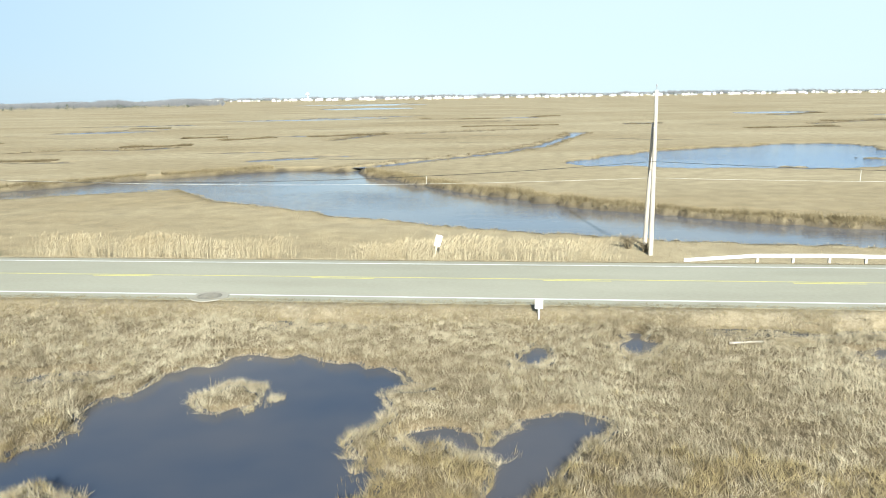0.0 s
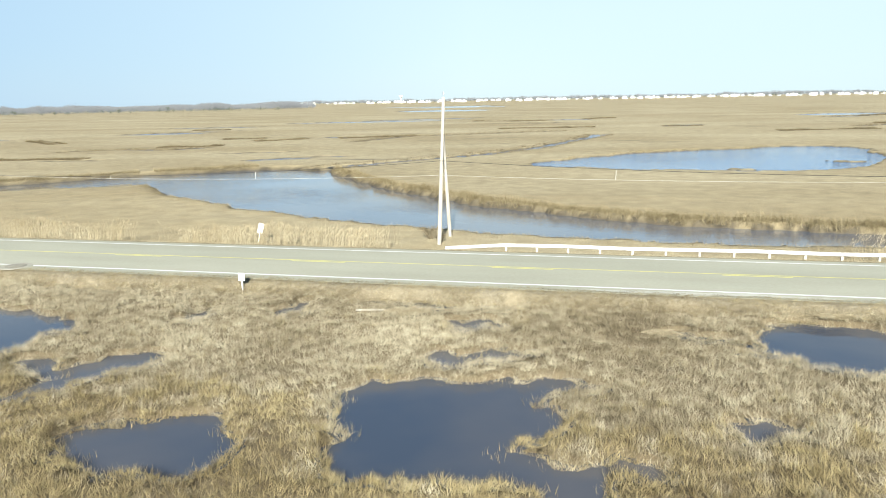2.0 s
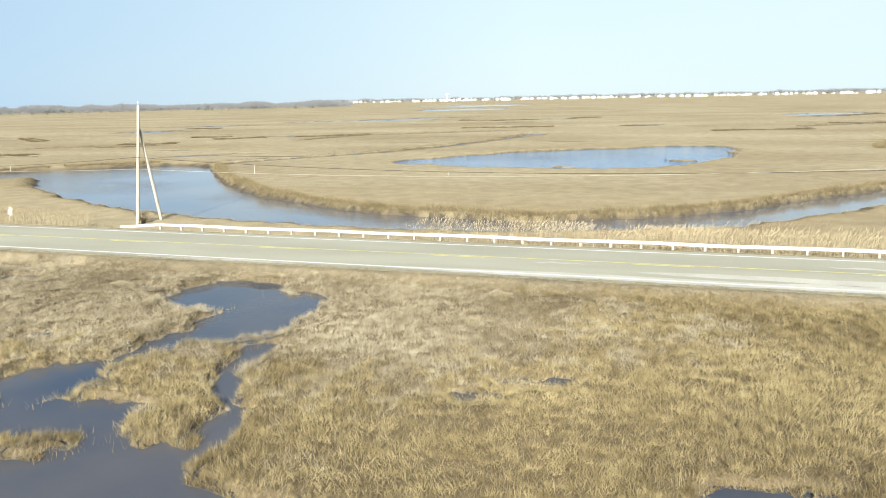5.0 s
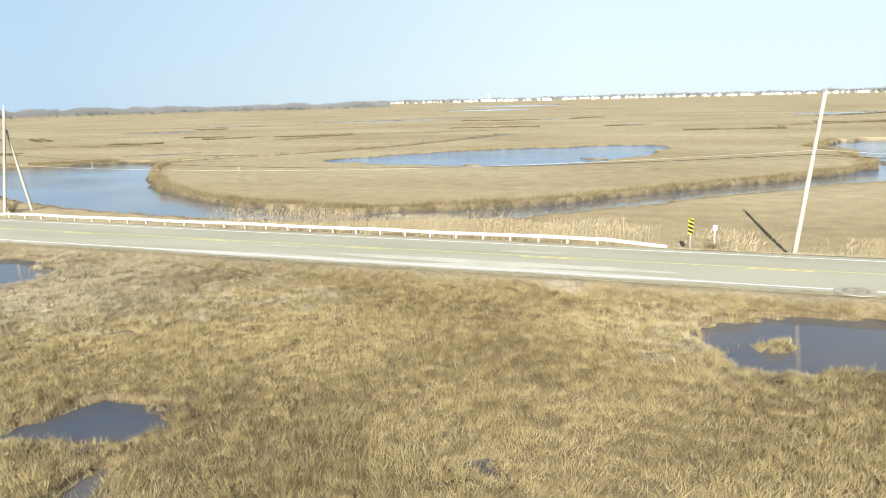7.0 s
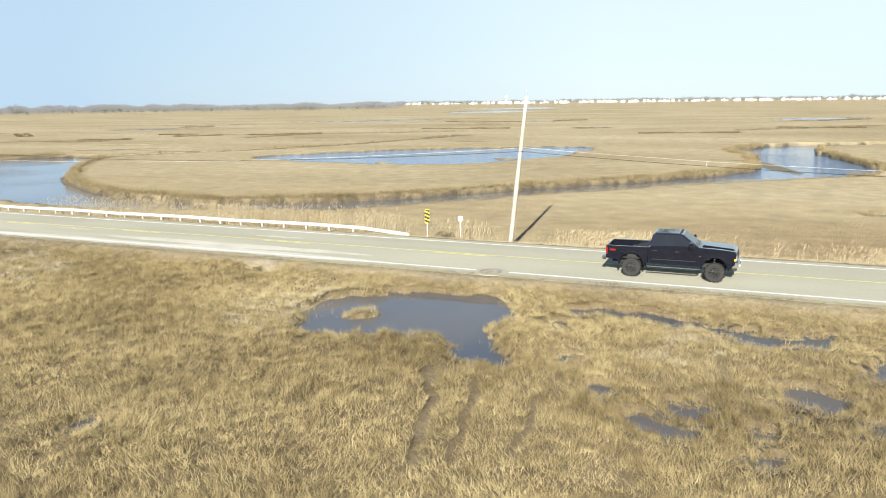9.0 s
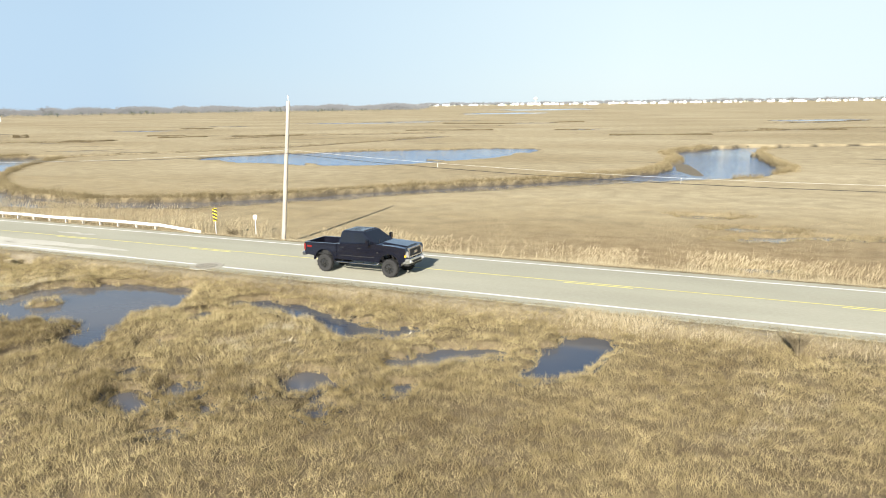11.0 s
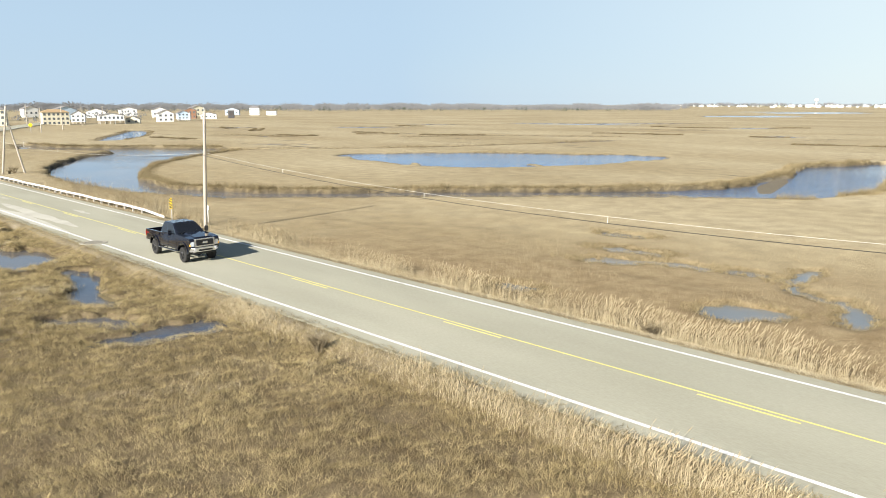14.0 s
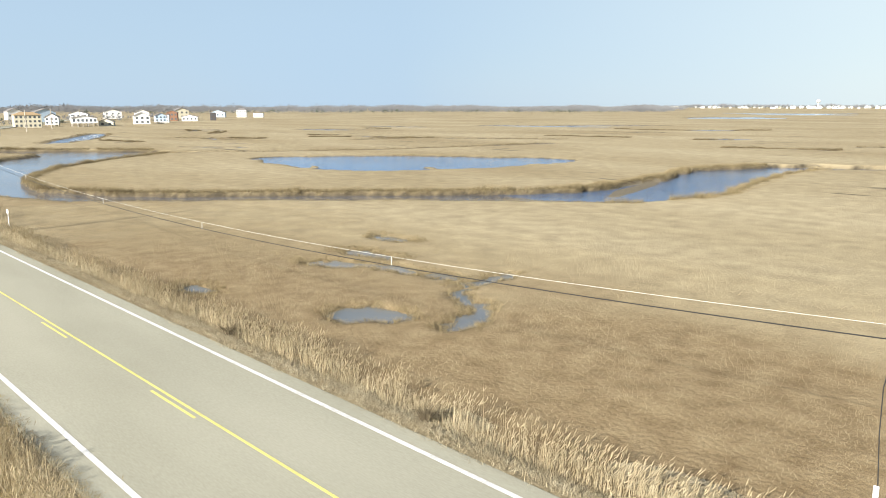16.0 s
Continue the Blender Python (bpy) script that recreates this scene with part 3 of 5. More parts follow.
road = new("road", ribbon("road", -460, 700, -4.55, 4.35, ROAD_Z + 0.04, M_ASPHALT, 0.12))
tagged(road, "pale worn grey asphalt two-lane causeway road", "road", kind="structure")


def line(name, x0, x1, o, w, mat, label):
    ob = new(name, ribbon(name, x0, x1, o - w / 2, o + w / 2, ROAD_Z + 0.046, mat))
    ob.parent = road
    ob["label"] = label


line("edge_line", -460, 700, -3.6, 0.18, M_WHITE_LINE, "solid white edge line")
line("edge_line", -460, 700, 3.55, 0.18, M_WHITE_LINE, "solid white edge line")
line("centre_line", -460, 700, 0.1, 0.11, M_YELLOW_LINE, "solid yellow centre line")
for k in range(-10, 12):
    x0 = 74.0 + 12.2 * k
    line("centre_dash", x0, x0 + 3.4, -0.16, 0.11, M_YELLOW_LINE, "short yellow passing dash")


# Pale sand, spread wider along the near edge to paint the road's white glare.
M_SAND = material("pale_sand_and_glare", [(0.4, 0.385, 0.325), (0.49, 0.47, 0.4), (0.58, 0.56, 0.485)], 0.5, 8, 0.95, spec=0.1)
g = np.random.default_rng(17)
for x0, x1, o0, o1 in ((36, 73, -4.4, -2.7), (50, 71, -2.9, -1.5), (60, 64, 1.0, 1.6), (44, 47, -0.9, -0.5), (18, 30, -4.4, -3.8)):
    n = 40
    u = np.linspace(0, 1, n)
    half = (o1 - o0) / 2 * np.sin(np.pi * u) ** 0.5 * (0.55 + 0.45 * vnoise(u * 11, u * 0 + x0, 3))
    mid = (o0 + o1) / 2 + 0.3 * (vnoise(u * 6, u * 0 + x0, 4) - 0.5)
    xw = x0 + (x1 - x0) * u
    yw = road_mid(xw)
    v = [(a, c + m - h, ROAD_Z + 0.0435 - 0.012 * abs(m - h)) for a, c, m, h in zip(xw, yw, mid, half)]
    v += [(a, c + m + h, ROAD_Z + 0.0435 - 0.012 * abs(m + h)) for a, c, m, h in zip(xw, yw, mid, half)]
    ob = new("sand_and_glare", mesh_from("sand_and_glare", v, [(k, k + 1, n + k + 1, n + k) for k in range(n - 1)], M_SAND))
    ob.parent = road
    ob["label"] = "pale sand washed over the asphalt, with painted white glare"

# ================= road furniture =================


def manhole(x, y):
    t = thing("manhole_cover", (x, y, ROAD_Z + 0.02), "worn round iron drain cover set in the road edge", "manhole", "drain covers along the road")
    bm = bmesh.new()
    bmesh.ops.create_cone(bm, cap_ends=True, segments=20, radius1=0.95, radius2=0.9, depth=0.03, matrix=pose(0, 0, 0))
    part("collar", bm, M_PATCH, t, "cracked tan concrete collar")
    bm = bmesh.new()
    bmesh.ops.create_cone(bm, cap_ends=True, segments=20, radius1=0.62, radius2=0.6, depth=0.03, matrix=pose(0, 0, 0.012))
    for k in range(-2, 3):
        box(bm, (0.9 - 0.12 * abs(k), 0.05, 0.012), (0, 0.2 * k, 0.033))
    part("lid", bm, M_IRON, t)


manhole(-15.3, 33.75)
manhole(78.9, 33.95)


def guardrail():
    t = thing("guardrail", (0, 43.2, 0), "white-painted steel guardrail with sloped ends on short posts", "guardrail")
    prof = [(0.0, 0.125), (-0.045, 0.10), (-0.05, 0.07), (-0.012, 0.03), (-0.012, 0.01), (-0.05, -0.035), (-0.045, -0.075), (0.0, -0.105),
            (0.012, -0.105), (0.012, 0.125)]

    def beam(x0, x1, z0, z1, y0=0.0, y1=0.0):
        bm = bmesh.new()
        a = [bm.verts.new((x0, y0 + p, z0 + q)) for p, q in prof]
        b = [bm.verts.new((x1, y1 + p, z1 + q)) for p, q in prof]
        for k in range(len(prof)):
            j = (k + 1) % len(prof)
            bm.faces.new((a[k], a[j], b[j], b[k]))
        bm.faces.new(a[::-1])
        bm.faces.new(b)
        bmesh.ops.recalc_face_normals(bm, faces=bm.faces)
        return bm

    zr = ROAD_Z + 0.22
    part("end_rail", beam(8.9, 12.8, ROAD_Z - 0.12, zr, 0.25, 0), M_RAIL, t, "rail end sloped down to the ground")
    n = 14
    for k in range(n):
        a, b = 12.8 + (65.6 - 12.8) * k / n, 12.8 + (65.6 - 12.8) * (k + 1) / n
        sag = [0.03 * math.sin(2.1 * q) for q in (k, k + 1)]
        part("rail_beam", beam(a - 0.06, b + 0.06, zr + sag[0], zr + sag[1], 0.004 * (k % 2), 0.004 * (k % 2)), M_RAIL, t)
    part("end_rail", beam(65.6, 69.6, zr, ROAD_Z - 0.14, 0, 0.25), M_RAIL, t, "rail end sloped down to the ground")
    bm = bmesh.new()
    box(bm, (0.14, 0.16, 1.0), (0, 0.11, 0.34), bevel=0.012)
    post = part("post", bm, M_POST, t)
    post.location = (12.9, 0, 0)
    for k in range(1, 28):
        p = post.copy()
        scene.collection.objects.link(p)
        p.location = (12.9 + 1.94 * k, 0, 0.03 * math.sin(1.7 * k))


guardrail()


def shaft(a, b, r0, r1, rows=9, sides=14):
    """One tapered round timber, slightly uneven along its length."""
    a, b = Vector(a), Vector(b)
    turn = (b - a).to_track_quat("Z", "Y")
    bm, ring = bmesh.new(), None
    for k in range(rows):
        u = k / (rows - 1)
        r = (r0 + (r1 - r0) * u) * (1 + 0.03 * math.sin(5 * k))
        now = [bm.verts.new(a.lerp(b, u) + turn @ Vector((r * math.cos(2 * math.pi * i / sides), r * math.sin(2 * math.pi * i / sides), 0))) for i in range(sides)]
        if ring:
            for i in range(sides):
                bm.faces.new((ring[i], ring[(i + 1) % sides], now[(i + 1) % sides], now[i])).smooth = True
        else:
            bm.faces.new(now[::-1])
        ring = now
    bm.faces.new(ring)
    return bm


def pole(x, y, top, height=9.5, base=0.3, label="weathered pale grey wooden utility pole", r=0.16):
    """A wooden pole that leans by top (dx, dy), with its pin insulator and bolts."""
    t = thing("utility_pole", (x, y, base), label, "utility pole", "utility poles along the road")
    part("shaft", shaft((-0.08 * top[0], -0.08 * top[1], -0.8), (top[0], top[1], height), r, r - 0.05), M_POLE, t)
    bm = bmesh.new()
    rod(bm, (top[0], top[1], height), (top[0], top[1], height + 0.28), 0.025, 0.02, 6)
    rod(bm, (top[0], top[1], height + 0.2), (top[0], top[1], height + 0.36), 0.055, 0.04, 8)
    part("insulator", bm, M_STEEL, t, "small grey pin insulator")
    for h in (0.66, 0.63, 0.85):
        bm = bmesh.new()
        rod(bm, (top[0] * h - 0.02, top[1] * h - r - 0.06, height * h), (top[0] * h + 0.02, top[1] * h + r + 0.04, height * h), 0.025, 0.025, 6)
        part("bolt", bm, M_STEEL, t)
    return t


pole(7.6, 47.0, (0.18, 1.3), 10.15, -0.05, "pale grey wooden utility pole steadied by a brace")
pole(76.85, 43.6, (1.02, -0.05), 9.2, 0.5, "leaning weathered wooden utility pole beside the road")
pole(147.6, 44.3, (0.1, 0.1), 9.4, 0.1)
pole(-62, 48.6, (0.1, 0.1), 9.5, 0.0)
pole(216, 44.3, (0.0, 0.1), 9.4, 0.0)
brace = thing("brace_pole", (7.68, 50.1, -0.4), "slanting grey timber brace propping a utility pole", "pole brace")
part("shaft", shaft((0, 0.1, -0.5), (-0.02, -1.75, 8.5), 0.15, 0.1), M_POLE, brace)
bm = bmesh.new()
rod(bm, (-0.03, -2.25, 8.25), (-0.01, -1.5, 8.25), 0.03, 0.03, 6)
part("bolt", bm, M_STEEL, brace)


def cable(name, a, b, low, r, mat, label, bow=0.5):
    """A hanging line from a to b that passes low at the share bow of its length."""
    q = (low - a[2] - (b[2] - a[2]) * bow) / (bow * (bow - 1))
    bm = bmesh.new()
    ring = None
    for k in range(41):
        u = k / 40
        c = (a[0] + (b[0] - a[0]) * u, a[1] + (b[1] - a[1]) * u, a[2] + (b[2] - a[2]) * u + q * u * (u - 1))
        now = [bm.verts.new((c[0], c[1] + r * math.cos(i * math.pi / 2), c[2] + r * math.sin(i * math.pi / 2))) for i in range(4)]
        if ring:
            for i in range(4):
                bm.faces.new((ring[i], now[i], now[(i + 1) % 4], ring[(i + 1) % 4]))
        ring = now
    me = bpy.data.meshes.new(name)
    bm.to_mesh(me)
    bm.free()
    me.materials.append(mat)
    ob = tagged(new(name, me), label, "cable", "overhead lines")
    return lambda x: a[2] + (b[2] - a[2]) * (x - a[0]) / (b[0] - a[0]) + q * (x - a[0]) / (b[0] - a[0]) * ((x - a[0]) / (b[0] - a[0]) - 1)


def spacer(x, y, z0, z1):
    bm = bmesh.new()
    rod(bm, (0, 0, 0), (0.02, 0, z1 - z0), 0.016, 0.016, 6)
    me = bpy.data.meshes.new("cable_spacer")
    bm.to_mesh(me)
    bm.free()
    me.materials.append(M_STRAND)
    ob = new("cable_spacer", me)
    ob.location = (x, y, z0)
    tagged(ob, "short white rod tying two overhead cables", "cable spacer", "cable spacers")


SPANS = [((-62, 48.4), (7.65, 47.6), (6.2, 4.8, 4.4, 0.62), (6.2, 5.8, 4.62, 0.65), (-32, -19, -6.5)),
         ((7.65, 47.6), (77.5, 43.45), (4.8, 6.5, 4.68, 0.40), (5.8, 6.28, 5.0, 0.42), (19.5, 36, 49, 63)),
         ((77.5, 43.45), (147.6, 44.15), (6.55, 6.55, 5.26, 0.5), (6.3, 6.25, 4.95, 0.5), (88.7, 102.9, 115, 128.8)),
         ((147.6, 44.15), (216, 44.2), (6.55, 6.5, 5.3, 0.5), (6.25, 6.2, 5.0, 0.5), (160, 174))]
for (ax, ay), (bx, by), w, d, rods in SPANS:
    up = cable("overhead_strand", (ax, ay, w[0]), (bx, by, w[1]), w[2], 0.007, M_STRAND, "thin bright strand sagging between utility poles", w[3])
    lo = cable("overhead_cable", (ax, ay, d[0]), (bx, by, d[1]), d[2], 0.015, M_CABLE, "black communication cable sagging between utility poles", d[3])
    for x in rods:
        y = ay + (by - ay) * (x - ax) / (bx - ax)
        z0, z1 = sorted((up(x), lo(x)))
        spacer(x, y, z0, z1)


def small_sign(x, y, base, w, h, top, turn=0.0, tilt=0.0, label="", mat=None, post_mat=None):
    t = thing("road_sign", pose(x, y, base, 0, tilt, turn), label, "sign")
    bm = bmesh.new()
    box(bm, (0.07, 0.035, top + 0.3), (0, 0.03, top / 2 - 0.15), bevel=0.006)
    part("post", bm, post_mat or M_SIGN_WHITE, t)
    bm = bmesh.new()
    box(bm, (w, 0.012, h), (0, 0, top - h / 2), bevel=0.004)
    part("panel", bm, mat or M_SIGN_WHITE, t)
    for dz in (0.25, 0.75):
        bm = bmesh.new()
        rod(bm, (0, -0.012, top - h * dz), (0, 0.02, top - h * dz), 0.014, 0.014, 6)
        part("bolt", bm, M_STEEL, t)
    return t


small_sign(0.5, 32.15, 0.0, 0.36, 0.42, 1.15, 5, 0, "small blank white roadside marker panel on a post")
small_sign(-5.9, 46.3, -0.1, 0.4, 0.72, 1.5, 8, 14, "tilted blank white marker panel on a post among reeds")
small_sign(72.3, 46.2, 0.05, 0.28, 0.34, 1.45, 20, 0, "small blank white marker panel on a post behind the road")
marker = small_sign(70.95, 43.5, 0.35, 0.32, 0.95, 1.95, 22, 0, "yellow and black striped object marker beside the guardrail end", M_SIGN_YELLOW, M_STEEL)
for k in range(4):
    bm = bmesh.new()
    c = 1.06 + 0.25 * k
    vs = [bm.verts.new((sx * 0.158, -0.0105, c + dz)) for sx, dz in ((-1, 0.07), (1, -0.07), (1, 0.09), (-1, 0.23))]
    for v in vs:
        v.co.z = min(max(v.co.z, 1.005), 1.945)
    bm.faces.new(vs)
    part("stripe", bm, M_BLACK, marker, "black diagonal stripe")
for k, (x, dx) in enumerate(((144.42, 0.0), (144.62, 0.05))):
    t = thing("marker_post", pose(x, 44.0 + 0.1 * k, 0.0, 0, 3 * k, 0), "slim white marker post with a flat top", "post", "white marker posts")
    bm = bmesh.new()
    box(bm, (0.11, 0.05, 3.1), (0, 0, 1.3), bevel=0.01)
    part("shaft", bm, M_SIGN_WHITE, t)
bm = bmesh.new()
turns = [(144.44, 44.02, 2.8), (144.36, 44.0, 4.0), (144.34, 44.0, 5.0), (144.42, 44.02, 5.6), (144.62, 44.08, 5.95), (145.0, 44.12, 6.14)]
for a, b in zip(turns, turns[1:]):
    rod(bm, a, b, 0.012, 0.012, 6)
me = bpy.data.meshes.new("drop_wire")
bm.to_mesh(me)
bm.free()
me.materials.append(M_CABLE)
tagged(new("drop_wire", me), "thin dark drop wire hanging from the overhead cable to a post", "cable", "overhead lines")

# ================= pickup truck =================
# Slight navy in the base imitates sky mirrored in the black paint.
M_PAINT = material("sky_tinted_black_paint", [(0.006, 0.0065, 0.011), (0.01, 0.011, 0.018)], 1, 20, 0.08, 0.0, spec=0.5, coat=1.0, obj_random=0.01)
M_GLASS = material("tinted_truck_glass", [(0.008, 0.009, 0.011), (0.012, 0.013, 0.016)], 1, 8, 0.04, 0.0, spec=0.8, obj_random=0.01)
M_CHROME = material("polished_chrome", [(0.62, 0.62, 0.63), (0.75, 0.75, 0.76)], 2, 10, 0.22, 1.0, obj_random=0.01)
M_TYRE = material("tyre_rubber", [(0.018, 0.018, 0.018), (0.035, 0.034, 0.033)], 4, 30, 0.85, bump=0.3, obj_random=0.01)
M_TRIM = material("black_plastic_trim", [(0.015, 0.015, 0.015), (0.028, 0.028, 0.028)], 3, 25, 0.6, obj_random=0.01)
M_RIM = material("machined_black_rim", [(0.03, 0.03, 0.03), (0.22, 0.22, 0.225)], 6, 12, 0.25, 0.9, obj_random=0.01)
M_LAMP = material("clear_headlamp", [(0.6, 0.61, 0.62), (0.8, 0.81, 0.82)], 6, 20, 0.08, 0.6, obj_random=0.01)
M_AMBER = material("amber_lens", [(0.75, 0.33, 0.03), (0.85, 0.42, 0.04)], 5, 20, 0.2, obj_random=0.01)
M_RED = material("red_lens", [(0.16, 0.012, 0.01), (0.22, 0.018, 0.014)], 5, 20, 0.2, obj_random=0.01)


def soften(bm, w, angle=25, segs=2):
    bmesh.ops.recalc_face_normals(bm, faces=bm.faces)
    edges = [e for e in bm.edges if len(e.link_faces) == 2 and e.calc_face_angle(0) > radians(angle)]
    bmesh.ops.bevel(bm, geom=edges, offset=w, segments=segs, affect="EDGES", clamp_overlap=True)
    return bm


def prism(bm, outline, y0, y1):
    """A side outline in x and z, drawn out from y0 to y1."""
    a = [bm.verts.new((p, y0, q)) for p, q in outline]
    b = [bm.verts.new((p, y1, q)) for p, q in outline]
    for k in range(len(a)):
        j = (k + 1) % len(a)
        bm.faces.new((a[k], a[j], b[j], b[k]))
    bm.faces.new(a[::-1])
    bm.faces.new(b)
    bmesh.ops.recalc_face_normals(bm, faces=bm.faces)
    return bm


def hexa(bm, low, high):
    """A six-sided block from four lower and four upper corners."""
    v = [bm.verts.new(p) for p in (*low, *high)]
    for f in ((3, 2, 1, 0), (4, 5, 6, 7), (0, 1, 5, 4), (1, 2, 6, 5), (2, 3, 7, 6), (3, 0, 4, 7)):
        bm.faces.new([v[i] for i in f])
    bmesh.ops.recalc_face_normals(bm, faces=bm.faces)
    return bm


def panel(bm, quad, u0, u1, v0, v1, off=0.004, thick=0.02):
    """A slab on a slanted quad (corners a, b along u below; d, c above)."""
    a, b, c, d = (Vector(p) for p in quad)
    n = (b - a).cross(d - a).normalized()
    at = lambda u, v: (a.lerp(b, u)).lerp(d.lerp(c, u), v)
    pts = [at(u0, v0), at(u1, v0), at(u1, v1), at(u0, v1)]
    return hexa(bm, [p + n * (off - thick) for p in pts], [p + n * off for p in pts])


def arch(cx, cz, r, steps=9):
    return [(cx - r * math.cos(math.pi * k / steps), cz + r * math.sin(math.pi * k / steps)) for k in range(steps + 1)]


def truck_wheel(t, x, side):
    tyre_bm = bmesh.new()
    rings = [(0.265, -0.15), (0.40, -0.165), (0.45, -0.14), (0.468, -0.08), (0.47, 0.08), (0.45, 0.14), (0.40, 0.165), (0.265, 0.15)]
    n, rows = 28, []
    for r, w in rings:
        rows.append([tyre_bm.verts.new((r * math.cos(2 * math.pi * k / n), w, r * math.sin(2 * math.pi * k / n))) for k in range(n)])
    for p, q in zip(rows, rows[1:] + rows[:1]):
        for k in range(n):
            tyre_bm.faces.new((p[k], p[(k + 1) % n], q[(k + 1) % n], q[k]))
    for k in range(n):
        a = 2 * math.pi * (k + 0.5) / n
        box(tyre_bm, (0.03, 0.26, 0.05), (0.468 * math.cos(a), 0, 0.468 * math.sin(a)), (0, -math.degrees(a), 12 * (-1) ** k))
    bmesh.ops.recalc_face_normals(tyre_bm, faces=tyre_bm.faces)
    tyre = part("wheel", tyre_bm, M_TYRE, t, "large knobbly black off-road tyre")
    tyre.location = (x, side * 0.88, 0.47)
    bm = bmesh.new()
    s = side
    bmesh.ops.create_cone(bm, cap_ends=True, segments=24, radius1=0.268, radius2=0.268, depth=0.2, matrix=pose(0, 0, 0, 90))
    part("drum", bm, M_TRIM, tyre)
    bm = bmesh.new()
    for k in range(8):
        a = 2 * math.pi * k / 8
        for o in (-0.13, 0.13):
            rod(bm, (0.06 * math.cos(a), s * 0.135, 0.06 * math.sin(a)), (0.255 * math.cos(a + o), s * 0.125, 0.255 * math.sin(a + o)), 0.018, 0.014, 5)
    bmesh.ops.create_cone(bm, cap_ends=True, segments=12, radius1=0.07, radius2=0.055, depth=0.08, matrix=pose(0, s * 0.13, 0, 90))
    for k in range(24):
        a, b = 2 * math.pi * k / 24, 2 * math.pi * (k + 1) / 24
        rod(bm, (0.258 * math.cos(a), s * 0.14, 0.258 * math.sin(a)), (0.258 * math.cos(b), s * 0.14, 0.258 * math.sin(b)), 0.014, 0.014, 5)
    part("rim", bm, M_RIM, tyre, "black and machined silver spoked rim")


def truck(at):
    t = thing("pickup_truck", at, "lifted black four-door pickup truck with chrome front, driving on the road", "pickup truck")
    for x in (0.0, 3.97):
        for s in (-1, 1):
            truck_wheel(t, x, s)
    cab = [(0.80, 0.74), (3.36, 0.72), *arch(3.97, 0.62, 0.6), (4.66, 0.76), (4.86, 0.9), (4.93, 1.42), (4.86, 1.56), (4.2, 1.625), (3.2, 1.67), (0.80, 1.56)]
    body = part("body", soften(prism(bmesh.new(), cab, -0.98, 0.98), 0.045), M_PAINT, t)
    low = [(0.82, -0.95, 1.54), (3.22, -0.95, 1.64), (3.22, 0.95, 1.64), (0.82, 0.95, 1.54)]
    high = [(1.0, -0.74, 2.25), (2.36, -0.74, 2.27), (2.36, 0.74, 2.27), (1.0, 0.74, 2.25)]
    cabin = part("cabin", soften(hexa(bmesh.new(), low, high), 0.07, 25, 3), M_PAINT, t)
    for s in (-1, 1):
        quad = [low[0], low[1], high[1], high[0]] if s < 0 else [low[2], low[3], high[3], high[2]]
        spans = ((0.07, 0.40), (0.445, 0.86)) if s < 0 else ((0.14, 0.555), (0.60, 0.93))
        for u0, u1 in spans:
            part("side_window", soften(panel(bmesh.new(), quad, u0, u1, 0.13, 0.86), 0.012), M_GLASS, cabin, "dark tinted side window")
        for x0, x1 in ((0.98, 1.98), (2.02, 3.12)):
            bm = bmesh.new()
            box(bm, (x1 - x0, 0.02, 0.66), ((x0 + x1) / 2, s * 0.982, 1.15), bevel=0.008)
            door = part("door", bm, M_PAINT, t)
            bm = bmesh.new()
            box(bm, (0.2, 0.035, 0.04), (x0 + 0.16, s * 1.005, 1.4), bevel=0.01)
            part("door_handle", bm, M_CHROME if s > 0 else M_TRIM, door)
        bm = bmesh.new()
        box(bm, (2.05, 0.012, 0.03), (2.05, s * 1.0, 0.97), bevel=0.004)
        part("moulding", bm, M_TRIM, t)
        bm = bmesh.new()
        box(bm, (2.5, 0.16, 0.06), (2.05, s * 1.06, 0.63), bevel=0.02)
        board = part("running_board", bm, M_CHROME, t, "chrome running board")
        for x in (1.1, 1.75, 2.4, 3.0):
            bm = bmesh.new()
            rod(bm, (x, s * 0.8, 0.78), (x, s * 1.05, 0.63), 0.03, 0.03, 6)
            part("bracket", bm, M_TRIM, board)
        for cx in (0.0, 3.97):
            outer, inner = arch(cx, 0.62, 0.68, 12), arch(cx, 0.62, 0.595, 12)
            bm = bmesh.new()
            prism(bm, outer + inner[::-1], s * 0.94, s * 1.035)
            part("fender_flare", soften(bm, 0.012), M_PAINT, t)
        bm = bmesh.new()
        box(bm, (0.07, 0.02, 0.07), (3.27, s * 0.99, 1.24), bevel=0.008)
        part("badge", bm, M_CHROME, t, "small round chrome badge, blank")
        # mirrors
        bm = bmesh.new()
        rod(bm, (2.82, s * 0.96, 1.66), (2.84, s * 1.16, 1.72), 0.025, 0.022, 6)
        rod(bm, (2.82, s * 0.96, 1.78), (2.84, s * 1.16, 1.80), 0.025, 0.022, 6)
        arm = part("mirror_arm", bm, M_TRIM, t)
        bm = bmesh.new()
        box(bm, (0.14, 0.24, 0.36), (2.84, s * 1.24, 1.78), (0, 0, -6 * s), 0.04, 2)
        part("mirror_housing", bm, M_PAINT, arm, "large black towing mirror")
        # bed side with its tail lamp and decal
        side = [(-1.28, 0.88), (-0.62, 0.8), *arch(0, 0.62, 0.6), (0.64, 0.74), (0.77, 0.74), (0.77, 1.55), (-1.28, 1.53)]
        bm = prism(bmesh.new(), side, s * 0.84, s * 0.985)
        bed_side = part("bed_side", soften(bm, 0.03), M_PAINT, t)
        bm = bmesh.new()
        box(bm, (0.1, 0.12, 0.36), (-1.25, s * 0.945, 1.27), bevel=0.02)
